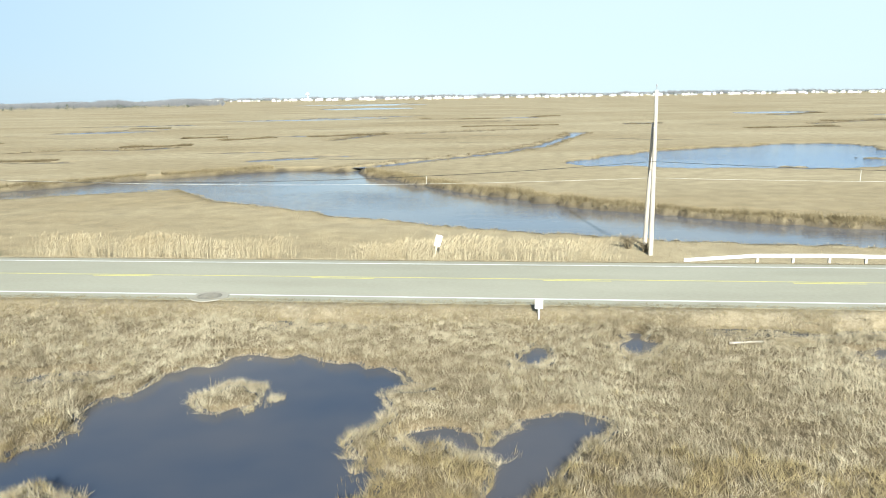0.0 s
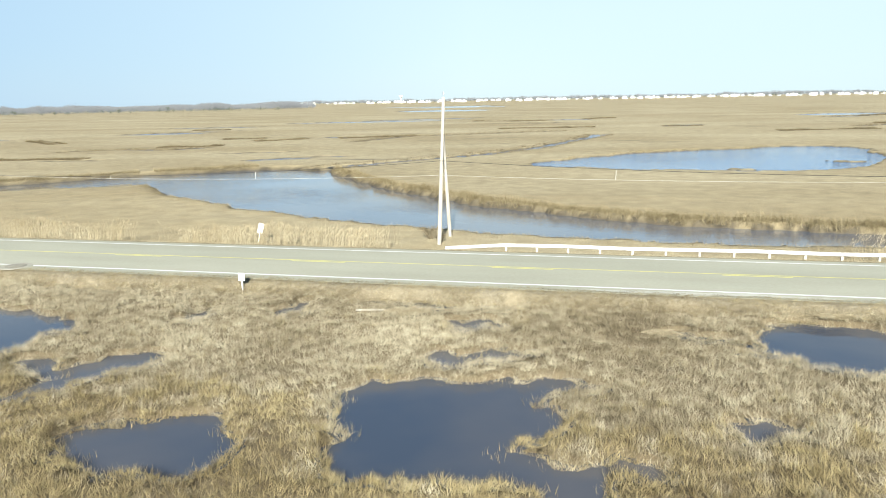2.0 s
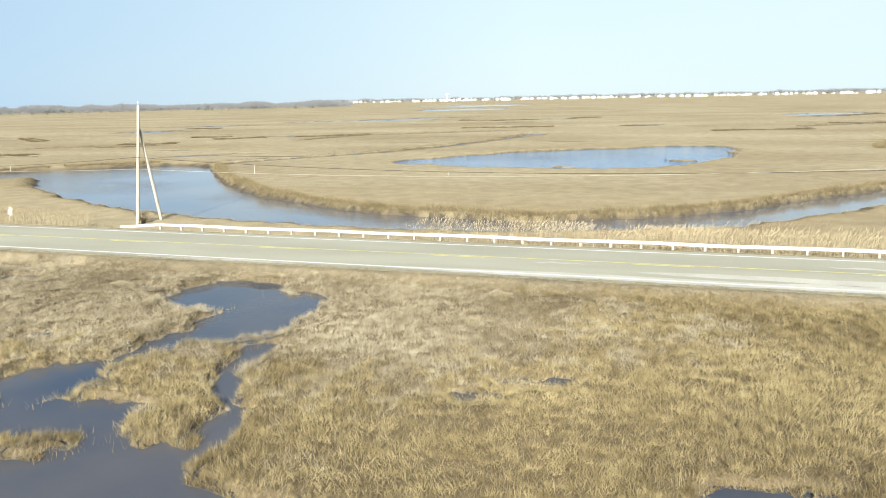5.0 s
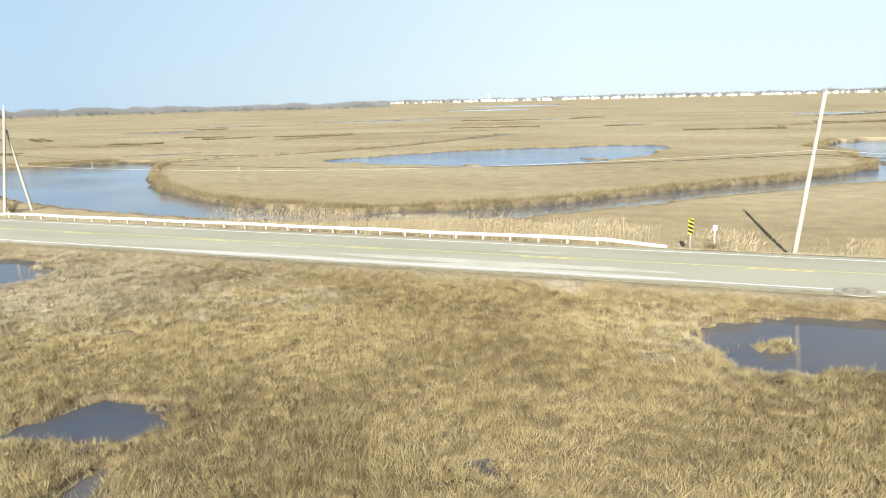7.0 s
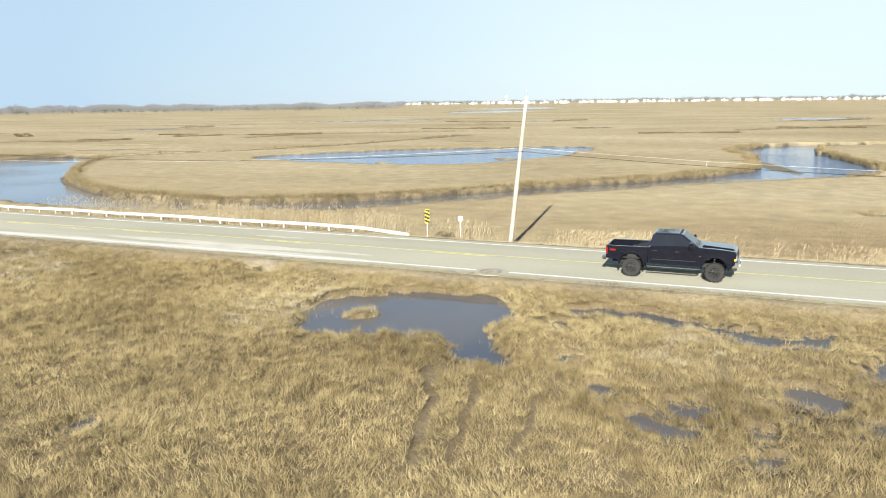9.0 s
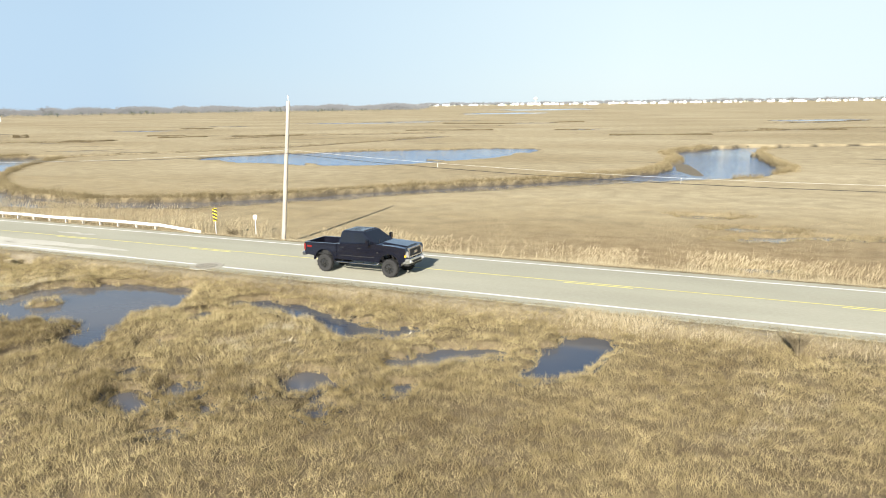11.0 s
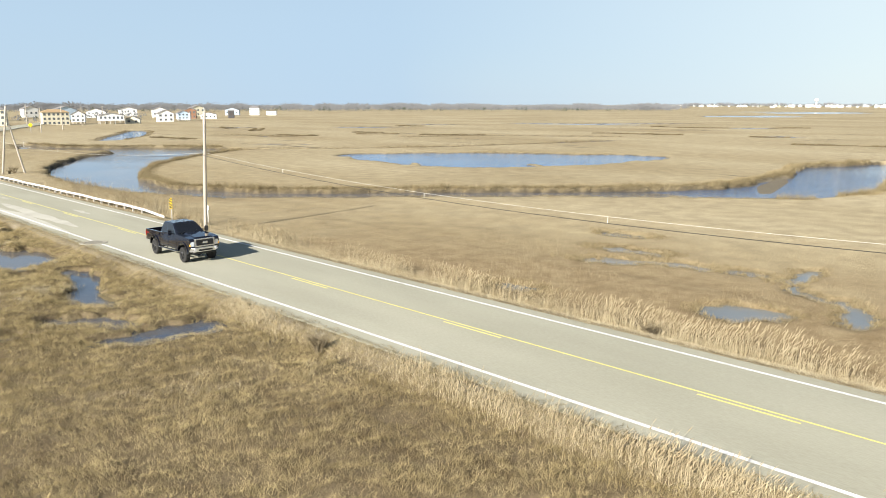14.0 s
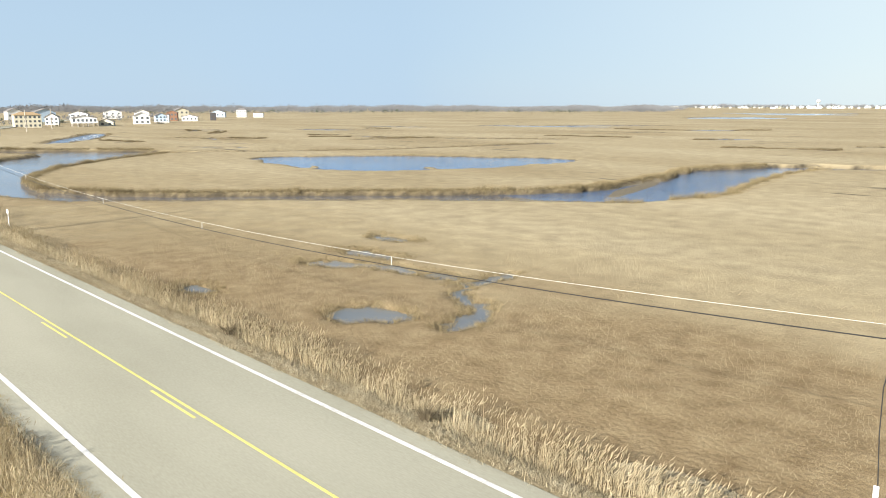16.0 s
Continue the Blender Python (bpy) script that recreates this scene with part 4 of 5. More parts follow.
        part("tail_lamp", bm, M_RED, bed_side, "red tail lamp")
        bm = bmesh.new()
        box(bm, (0.3, 0.008, 0.09), (-0.95, s * 0.988, 1.32), bevel=0.002)
        part("decal", bm, M_RED, bed_side, "small red and grey decal bar")
        bm = bmesh.new()
        box(bm, (0.5, 0.24, 0.42), (0, s * 0.75, 1.08), bevel=0.06, segs=2)
        part("wheel_well", bm, M_TRIM, bed_side)
        # headlamp
        bm = bmesh.new()
        box(bm, (0.2, 0.3, 0.34), (4.84, s * 0.82, 1.24), (0, -6, s * 12), 0.04, 2)
        lamp = part("headlamp", bm, M_LAMP, t, "clear headlamp")
        bm = bmesh.new()
        box(bm, (0.18, 0.1, 0.14), (4.84, s * 0.93, 1.16), (0, -6, s * 12), 0.02)
        part("turn_signal", bm, M_AMBER, lamp, "amber turn signal")
        bm = bmesh.new()
        rod(bm, (5.04, s * 0.68, 0.86), (5.12, s * 0.68, 0.86), 0.075, 0.07, 12)
        part("fog_lamp", bm, M_LAMP, t)
        # frame rails and exhaust under the body
        bm = bmesh.new()
        box(bm, (5.9, 0.09, 0.2), (1.9, s * 0.42, 0.72), bevel=0.015)
        part("frame_rail", bm, M_TRIM, t)
        bm = bmesh.new()
        rod(bm, (3.97, s * 0.5, 0.62), (3.9, s * 0.55, 1.1), 0.05, 0.05, 8)
        part("shock_absorber", bm, M_CHROME, t)
    part("windscreen", soften(panel(bmesh.new(), [low[1], low[2], high[2], high[1]], 0.04, 0.96, 0.06, 0.93), 0.02), M_GLASS, cabin, "dark glossy windscreen")
    part("rear_window", soften(panel(bmesh.new(), [low[3], low[0], high[0], high[3]], 0.1, 0.9, 0.25, 0.85), 0.012), M_GLASS, cabin)
    for k in range(5):
        bm = bmesh.new()
        box(bm, (0.1, 0.06, 0.035), (2.3, -0.5 + 0.25 * k, 2.285), bevel=0.012)
        part("roof_lamp", bm, M_TRIM, cabin, "small smoked roof clearance lamp")
    bm = bmesh.new()
    for k in range(-2, 3):
        box(bm, (1.15, 0.06, 0.012), (1.68, 0.26 * k, 2.268), bevel=0.004)
    part("roof_ribs", bm, M_PAINT, cabin)
    for k in (-1, 1):
        bm = bmesh.new()
        rod(bm, (3.26, k * 0.38 - 0.3, 1.68), (3.02, k * 0.38 + 0.1, 1.79), 0.012, 0.01, 5)
        part("wiper", bm, M_TRIM, t)
    # bonnet with raised centre
    bm = bmesh.new()
    hexa(bm, [(3.3, -0.62, 1.6), (4.84, -0.62, 1.52), (4.84, 0.62, 1.52), (3.3, 0.62, 1.6)],
         [(3.34, -0.5, 1.735), (4.8, -0.55, 1.62), (4.8, 0.55, 1.62), (3.34, 0.5, 1.735)])
    part("bonnet", soften(bm, 0.035), M_PAINT, t, "black bonnet with raised centre")
    # grille
    bm = bmesh.new()
    hexa(bm, [(4.84, -0.72, 1.04), (4.98, -0.66, 1.04), (4.98, 0.66, 1.04), (4.84, 0.72, 1.04)],
         [(4.78, -0.72, 1.56), (4.95, -0.66, 1.53), (4.95, 0.66, 1.53), (4.78, 0.72, 1.56)])
    grille = part("grille_frame", soften(bm, 0.03), M_CHROME, t, "thick chrome grille surround")
    bm = bmesh.new()
    box(bm, (0.05, 1.16, 0.36), (4.96, 0, 1.29), (0, -3, 0), 0.015)
    part("grille_mesh", bm, M_TRIM, grille, "black grille mesh")
    for z in (1.2, 1.38):
        bm = bmesh.new()
        box(bm, (0.03, 1.14, 0.035), (4.985, 0, z), (0, -3, 0), 0.008)
        part("grille_bar", bm, M_TRIM, grille)
    bm = bmesh.new()
    box(bm, (0.03, 0.34, 0.13), (4.995, 0, 1.29), (0, -3, 0), 0.014, 2)
    part("emblem", bm, M_CHROME, grille, "plain oval chrome emblem")
    # bumpers
    bm = bmesh.new()
    hexa(bm, [(4.72, -0.98, 0.74), (5.02, -0.74, 0.72), (5.02, 0.74, 0.72), (4.72, 0.98, 0.74)],
         [(4.76, -1.0, 1.02), (5.08, -0.76, 1.0), (5.08, 0.76, 1.0), (4.76, 1.0, 1.02)])
    bumper = part("front_bumper", soften(bm, 0.035), M_CHROME, t, "chrome front bumper")
    bm = bmesh.new()
    box(bm, (0.05, 0.9, 0.1), (5.065, 0, 0.83), bevel=0.015)
    part("air_intake", bm, M_TRIM, bumper)
    bm = bmesh.new()
    box(bm, (0.3, 1.5, 0.12), (4.82, 0, 0.66), bevel=0.03)
    part("valance", bm, M_TRIM, bumper)
    bm = bmesh.new()
    box(bm, (0.22, 1.9, 0.2), (-1.38, 0, 0.88), bevel=0.04, segs=2)
    part("rear_bumper", bm, M_CHROME, t, "chrome rear bumper")
    bm = bmesh.new()
    box(bm, (0.08, 1.68, 0.62), (-1.27, 0, 1.22), bevel=0.02)
    part("tailgate", bm, M_PAINT, t)
    bm = bmesh.new()
    box(bm, (2.0, 1.7, 0.06), (-0.25, 0, 0.93), bevel=0.01)
    for k in range(-6, 7):
        box(bm, (1.95, 0.05, 0.02), (-0.25, 0.12 * k, 0.968))
    part("bed_floor", bm, M_TRIM, t, "black ribbed bed liner")
    bm = bmesh.new()
    box(bm, (0.06, 1.7, 0.62), (0.74, 0, 1.24), bevel=0.012)
    part("bed_front", bm, M_TRIM, t)
    bm = bmesh.new()
    hexa(bm, [(0.1, -0.82, 1.36), (0.7, -0.82, 1.5), (0.7, 0.82, 1.5), (0.1, 0.82, 1.36)], [(0.1, -0.82, 1.39), (0.7, -0.82, 1.54), (0.7, 0.82, 1.54), (0.1, 0.82, 1.39)])
    part("bed_cover", soften(bm, 0.01), M_TRIM, t, "folded dark bed cover")
    for x in (0.0, 3.97):
        bm = bmesh.new()
        rod(bm, (x, -0.8, 0.47), (x, 0.8, 0.47), 0.06, 0.06, 8)
        bmesh.ops.create_uvsphere(bm, u_segments=10, v_segments=6, radius=0.17, matrix=pose(x, 0.1, 0.47))
        part("axle", bm, M_TRIM, t)
    return t


truck(pose(85.9, 36.35, ROAD_Z + 0.018))

# ================= houses beyond the creek =================
M_ROOF = material("grey_shingle", [(0.16, 0.15, 0.15), (0.26, 0.25, 0.24)], 1.5, 9, 0.9, obj_random=0.1)
M_TAN_ROOF = material("tan_shingle", [(0.32, 0.22, 0.12), (0.45, 0.33, 0.2)], 1.5, 9, 0.9, obj_random=0.1)
M_PANE = material("dark_window_glass", [(0.07, 0.08, 0.09), (0.13, 0.145, 0.16)], 1, 6, 0.08, spec=0.6, obj_random=0.1)
M_SIDING = {k: material(k + "_siding", [tuple(0.82 * v for v in c), c], 0.6, 7, 0.75, obj_random=0.05, bump=0.15, stretch=(1, 1, 6))
            for k, c in {"white": (0.80, 0.80, 0.78), "cream": (0.70, 0.66, 0.52), "blue": (0.5, 0.62, 0.74),
                         "brown": (0.24, 0.13, 0.08), "dark": (0.10, 0.09, 0.085)}.items()}


def house(x, y, turn, w, d, h, colour, roof="gable", rise=2.2, rows=2, cols=4, roof_mat=None, label="", stilts=0.0, porch=False):
    t = thing("house", pose(x, y, 0, 0, 0, turn), label, "house", "houses beyond the creek")
    bm = bmesh.new()
    if roof == "gable":
        prism(bm, [(-w / 2, stilts), (w / 2, stilts), (w / 2, stilts + h), (0, stilts + h + rise), (-w / 2, stilts + h)], -d / 2, d / 2)
    else:
        box(bm, (w, d, h), (0, 0, stilts + h / 2))
    wall = part("wall", bm, M_SIDING[colour], t)
    bm = bmesh.new()
    z, o = stilts + h, 0.4
    if roof == "gable":
        k = rise / (w / 2)
        for s in (-1, 1):
            hexa(bm, [(s * (w / 2 + o), -d / 2 - o, z - o * k), (0, -d / 2 - o, z + rise), (0, d / 2 + o, z + rise), (s * (w / 2 + o), d / 2 + o, z - o * k)],
                 [(s * (w / 2 + o), -d / 2 - o, z - o * k + 0.2), (0, -d / 2 - o, z + rise + 0.2), (0, d / 2 + o, z + rise + 0.2), (s * (w / 2 + o), d / 2 + o, z - o * k + 0.2)])
    elif roof == "hip":
        hexa(bm, [(-w / 2 - o, -d / 2 - o, z), (w / 2 + o, -d / 2 - o, z), (w / 2 + o, d / 2 + o, z), (-w / 2 - o, d / 2 + o, z)],
             [(-w / 4, -0.3, z + rise), (w / 4, -0.3, z + rise), (w / 4, 0.3, z + rise), (-w / 4, 0.3, z + rise)])
    else:
        box(bm, (w + 0.4, d + 0.4, 0.3), (0, 0, z + 0.15))
    part("roof", bm, roof_mat or M_ROOF, t)
    for r in range(rows):
        for c in range(cols):
            bm = bmesh.new()
            ww, wh = min(1.3, w / cols * 0.5), min(1.4, h / rows * 0.5)
            box(bm, (ww, 0.08, wh), (-w / 2 + w * (c + 0.5) / cols, -d / 2 - 0.03, stilts + h * (r + 0.52) / rows), bevel=0.02)
            part("window", bm, M_PANE, wall)
    if stilts:
        for c in range(4):
            for s in (-1, 1):
                bm = bmesh.new()
                box(bm, (0.3, 0.3, stilts + 0.3), (-w / 2 + 0.3 + (w - 0.6) * c / 3, s * (d / 2 - 0.3), stilts / 2 - 0.15))
                part("pile", bm, M_POST, t)
    if porch:
        bm = bmesh.new()
        box(bm, (w, 2.4, 0.2), (0, -d / 2 - 1.2, stilts + 0.1))
        part("deck", bm, M_SIGN_WHITE, t)
        for c in range(6):
            bm = bmesh.new()
            box(bm, (0.15, 0.15, stilts + 1.2), (-w / 2 + 0.1 + (w - 0.2) * c / 5, -d / 2 - 2.3, (stilts + 1.2) / 2))
            part("deck_post", bm, M_SIGN_WHITE, t)
    return t


house(-278, 119, 70, 11.5, 7.7, 7.8, "cream", "hip", 1.4, 3, 4, None, "tall cream three-storey house with a grey hip roof")
house(-276, 146, 82, 12.3, 7.0, 6.3, "cream", "hip", 1.5, 3, 6, M_TAN_ROOF, "cream three-storey house with a tan hip roof and many windows")
house(-292, 163, 65, 6.6, 5.6, 3.9, "white", "gable", 1.9, 2, 3, None, "white gabled house with grey roof", 1.0)
house(-277, 174, 78, 12.3, 5.6, 2.7, "white", "gable", 1.2, 1, 6, None, "long low white house raised on piles", 1.8, True)
house(-280, 187, 62, 7.4, 6.3, 2.2, "cream", "gable", 1.7, 1, 2, None, "small cream gabled bungalow")
house(-308, 218, 75, 9.0, 6.3, 4.8, "white", "gable", 2.0, 2, 3, None, "white two-storey gabled house")
house(-318, 234, 74, 6.6, 5.6, 3.7, "blue", "gable", 1.5, 2, 3, None, "pale blue gabled house with white deck", 1.0, True)
house(-340, 247, 58, 5.7, 5.6, 4.7, "white", "flat", 0.3, 2, 2, None, "white flat-roofed two-storey house")
house(-385, 273, 58, 7.4, 6.3, 6.0, "brown", "gable", 1.4, 2, 3, None, "brown timber house with a shallow gable")
house(-370, 279, 57, 10.7, 5.6, 3.1, "white", "gable", 1.3, 1, 4, None, "white single-storey gabled house")
house(-376, 300, 70, 4.1, 3.5, 5.5, "dark", "flat", 0.3, 2, 2, None, "narrow dark timber tower house")
house(-500, 394, 53, 8.9, 7.5, 6.7, "white", "hip", 1.7, 2, 4, None, "white stepped two-storey house standing alone")
house(-487, 404, 52, 8.9, 6.7, 3.7, "white", "flat", 0.3, 1, 4, None, "low white wing of a lone marsh house")
for k, (bear, dist) in enumerate(((80, 520), (76, 560), (72, 540), (70, 610), (66, 600), (63.5, 640), (61, 700), (68, 660), (74, 640))):
    b = radians(bear)
    house(138 - dist * math.sin(b), 17 + dist * math.cos(b), bear - 8 + 13 * (k % 3), 10 + k % 4, 8, 4.2 + k % 3, ("white", "cream", "blue", "white")[k % 4], "gable", 2.0,
          1 + k % 2, 3, None, "pale gabled house in the far village", 0.8)
for k, (x, y, h) in enumerate(((-167, 106, 9), (-199, 124, 9), (-245, 148, 9), (-262, 129, 10), (-330, 190, 9))):
    pole(x, y, (0.3 * (-1) ** k, 0), h, 0.1, "distant wooden utility pole by the far road", 0.2)
t = thing("warning_sign", pose(-172, 104, 0.2, 0, 0, 60), "yellow diamond warning sign on a steel post", "sign")
bm = bmesh.new()
rod(bm, (0, 0.05, -0.4), (0, 0.05, 3.0), 0.06, 0.06, 6)
part("post", bm, M_STEEL, t)
bm = bmesh.new()
box(bm, (1.2, 0.03, 1.2), (0, 0, 2.6), (0, 45, 0), 0.02)
part("panel", bm, M_SIGN_YELLOW, t)

# ---- far shore: white town, woods, water tower
far_meshes = []
for k in range(5):
    bm = bmesh.new()
    w, d, h = 6 + 1.4 * k, 6, 3.2 + 1.3 * (k % 3)
    prism(bm, [(-w / 2, -1), (w / 2, -1), (w / 2, h), (0, h + 1.7 + 0.3 * k), (-w / 2, h)], -d / 2, d / 2)
    for c in range(3):
        box(bm, (1.2, 0.2, 1.5), (-w / 3 + c * w / 3, -d / 2 - 0.05, h * 0.6))
    me = bpy.data.meshes.new("town_house")
    bm.to_mesh(me)
    bm.free()
    me.materials.append(M_SIDING["white" if k != 3 else "cream"])
    me.materials.append(M_PANE)
    n_wall = len(me.polygons) - 18
    me.materials.append(M_ROOF)
    for p in me.polygons:
        p.material_index = 1 if p.index >= n_wall else 2 if p.normal.z > 0.3 else 0
    far_meshes.append(me)
prng = random.Random(8)
for k in range(250):
    bear = 27.0 - 54 * (k + prng.uniform(-3, 3)) / 250
    dist = prng.uniform(2150, 2650) + (300 if bear > 20 else 0)
    ob = new("town_house", far_meshes[prng.randrange(5)])
    b = radians(bear)
    ob.matrix_world = pose(40 - dist * math.sin(b), dist * math.cos(b), 0, 0, 0, bear + prng.choice((-25, 0, 10, 40)))
    tagged(ob, "small white house in the town on the far shore", "house", "town on the far shore")
b = radians(19.4)
t = thing("water_tower", (138 - 2600 * math.sin(b), 17 + 2600 * math.cos(b), 0), "white water tower above the far town", "water tower")
bm = bmesh.new()
bmesh.ops.create_uvsphere(bm, u_segments=16, v_segments=10, radius=6.5, matrix=pose(0, 0, 21) @ Matrix.Diagonal((1, 1, 0.75, 1)))
part("tank", bm, M_SIDING["white"], t)
bm = bmesh.new()
rod(bm, (0, 0, -1), (0, 0, 18), 2.6, 1.7, 12)
part("shaft", bm, M_SIDING["white"], t)

# The blue-grey of distance haze is put into the twig colour.
M_WOOD = material("haze_tinted_twigs", [(0.125, 0.13, 0.138), (0.145, 0.149, 0.156), (0.165, 0.168, 0.174)], 0.02, 0.3, 0.95, island=0.04)
M_PINE = material("dark_pine_needles", [(0.035, 0.045, 0.03), (0.07, 0.08, 0.05)], 0.1, 1.0, 0.95, island=0.3)


def wood(name, n, bear0, bear1, d0, d1, h0, h1, mat, label, seed, eye=(60, 5), clumps=26):
    """Far trees: each a trunk and a crown of loose clumps."""
    g = np.random.default_rng(seed)
    bear, dist, h = np.radians(g.uniform(bear0, bear1, n)), g.uniform(d0, d1, n), g.uniform(h0, h1, n)
    h *= 0.75 + 0.5 * vnoise(bear * 60, 0 * bear, seed)
    x, y = eye[0] - dist * np.sin(bear), eye[1] + dist * np.cos(bear)
    v, f = [], []
    o = g.normal(0, 1, (n, clumps, 3)) * [0.2, 0.2, 0.2]
    c = np.stack([x[:, None] + o[..., 0] * h[:, None], y[:, None] + o[..., 1] * h[:, None],
                  h[:, None] * np.clip(0.6 + o[..., 2], 0.05, 1.05)], -1).reshape(-1, 3)
    size = np.repeat(h, clumps) * 0.085
    o = g.normal(0, 1, (len(c), 3, 3)) * size[:, None, None]
    bc = np.repeat(bear, clumps)[:, None]
    tri = c[:, None, :] + np.stack([o[..., 0] * np.cos(bc) - 0.25 * o[..., 1] * np.sin(bc), o[..., 0] * np.sin(bc) + 0.25 * o[..., 1] * np.cos(bc), o[..., 2]], -1)
    tri[..., 2] = np.maximum(tri[..., 2], 0)
    tw = h * 0.02
    trunk = np.stack([np.stack([x - tw, y, 0 * x - 1], -1), np.stack([x + tw, y, 0 * x - 1], -1), np.stack([x, y, h * 0.9], -1)], 1)
    v = np.concatenate([tri, trunk]).reshape(-1, 3)
    tagged(new(name, mesh_arrays(name, v, np.arange(len(v)).reshape(-1, 3), mat)), label, "woods", kind="stuff")


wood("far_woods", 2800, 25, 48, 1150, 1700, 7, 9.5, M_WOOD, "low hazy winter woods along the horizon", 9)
wood("far_woods", 3600, 48, 100, 1050, 1600, 7.5, 11, M_WOOD, "bare winter woods along the horizon, tinted with distance haze", 3)
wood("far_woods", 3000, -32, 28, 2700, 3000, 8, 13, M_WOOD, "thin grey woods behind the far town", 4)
wood("pine_belt", 260, 28, 100, 960, 1040, 3, 6, M_PINE, "dark pines and shrubs before the bare woods", 5, clumps=22)
wood("town_shrubs", 260, -30, 27, 2050, 2500, 5, 9, M_PINE, "dark trees between the far town houses", 6, clumps=22)
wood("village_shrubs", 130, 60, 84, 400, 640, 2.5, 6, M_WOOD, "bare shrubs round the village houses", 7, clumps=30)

wood("village_shrubs", 40, 62, 84, 390, 560, 2.0, 4.0, M_PINE, "dark evergreen shrubs between the village houses", 17, clumps=30)

# ================= grass =================


def blades(name, x, y, height, width, lean, mat, label, seed, wind=(0.0, 0.0), bend=True, root=None):
    """Blades of dry grass, each a bent taper that stands on the ground."""
    g = np.random.default_rng(seed)
    n = len(x)
    z = land(x, y)[0] if root is None else root
    a = g.uniform(0, 2 * np.pi, n)
    tilt = g.normal(0, lean, (n, 2)) + np.asarray(wind).reshape(-1, 2)
    w = width * g.uniform(0.6, 1.4, n)
    wx, wy = np.cos(a) * w / 2, np.sin(a) * w / 2
    base = np.stack([x, y, z - 0.03], -1)
    side = np.stack([wx, wy, 0 * wx], -1)
    tip = base + np.stack([tilt[:, 0] * height, tilt[:, 1] * height, height], -1)
    if not bend:
        v = np.stack([base - side, base + side, tip], 1).reshape(-1, 3)
        f = np.arange(3 * n).reshape(n, 3)
    else:
        knee = base + np.stack([tilt[:, 0] * height * 0.3, tilt[:, 1] * height * 0.3, 0.62 * height], -1)
        v = np.stack([base - side, base + side, knee - side * 0.8, knee + side * 0.8, tip], 1).reshape(-1, 3)
        o = (5 * np.arange(n))[:, None]
        f = np.concatenate([o + [0, 1, 3], o + [0, 3, 2], o + [2, 3, 4]])
    ob = new(name, mesh_arrays(name, v, f, mat))
    return tagged(ob, label, "grass", kind="stuff")


rng = np.random.default_rng(4)


def off_road(x, y):
    off = y - road_mid(x)
    return (off < -4.85 - 0.6 * fbm(x / 2, y / 2, 61)) | (off > 4.7)


# Near marsh: matted tufts, swept along by wind and water, straw-coloured and brown sorts mixed.
n_blade = 3300000
x, y = rng.uniform(-28, 134, n_blade), rng.uniform(6, 33.6, n_blade)
near = y > np.interp(x, (-28, -13, 0, 5, 14, 30, 56, 70, 83, 102, 112, 119, 126), (20, 15, 12, 10.5, 8.2, 7, 6.8, 7.5, 9.3, 15, 18, 24, 30))
x, y = x[near], y[near]
mound = tussocks(x, y)
keep = (0.1 + 1.15 * mound > rng.random(len(x))) & off_road(x, y)
x, y, mound = x[keep], y[keep], mound[keep]
z, _, _, d = land(x, y)
keep = d < 0.08
ragged = fbm(x, y, 95, 2) - 0.5
for p in BARE:
    keep &= blob(x, y, *p) + 0.5 * ragged < 0.05
for knots in TRAILS:
    keep &= channel(x + 0.5 * ragged, y, knots) < -0.03
x, y, z, d, mound = (a[keep] for a in (x, y, z, d, mound))
# Drooping tufts crowd the rims of the pools.
ex, ey = rng.uniform(-20, 104, 1300000), rng.uniform(8, 32.4, 1300000)
ez, _, _, ed = land(ex, ey)
keep = (ed > -0.32) & (ed < 0.06) & (ey > np.interp(ex, (-20, 0, 14, 30, 70, 90, 104), (15, 12, 8.2, 7, 7.5, 11, 15)))
x, y, z, d = (np.concatenate(p) for p in ((x, ex[keep]), (y, ey[keep]), (z, ez[keep]), (d, ed[keep])))
mound = tussocks(x, y)
n = len(x)
z = np.maximum(z, POOL_Z + 0.02)
sort = step(40, 58, x) * (0.35 + 1.0 * fbm(x / 9, y / 9, 77, 2)) + 0.15 + 0.6 * step(24, 13, y) > 0.15 + 0.7 * vnoise(x / 0.6, y / 0.6, 78) + rng.normal(0, 0.12, n)
ln = (0.17 + 0.22 * fbm(x / 1.6, y / 1.6, 73, 2)) * (0.45 + 0.55 * step(33.2, 31.0, y)) * rng.uniform(0.5, 1.35, n)
way = (fbm(x / 5, y / 5, 71, 2) - 0.5) * 9 + 0.8
sweep = 0.4 * step(0.4, 0.75, fbm(x / 4, y / 4, 72, 2)) + 0.1
slope = np.stack([mound - tussocks(x + 0.08, y), mound - tussocks(x, y + 0.08)], -1)
lean = rng.normal(0, 0.85, (n, 2)) + np.stack([sweep * np.cos(way), sweep * np.sin(way)], -1) + 3.2 * slope
ln *= (1 - 0.2 * step(85, 110, x)) / np.sqrt(1 + (lean ** 2).sum(1))
for brownish, mat, label in ((False, M_GRASS, "dense matted straw-coloured cordgrass beside the road"), (True, M_GRASS_BROWN, "dense matted brown salt hay beside the road")):
    q = sort == brownish
    blades("marsh_grass", x[q], y[q], ln[q], 0.0125 - 0.003 * step(85, 110, x[q]), 0.001, mat, label, 5, lean[q], False, z[q])
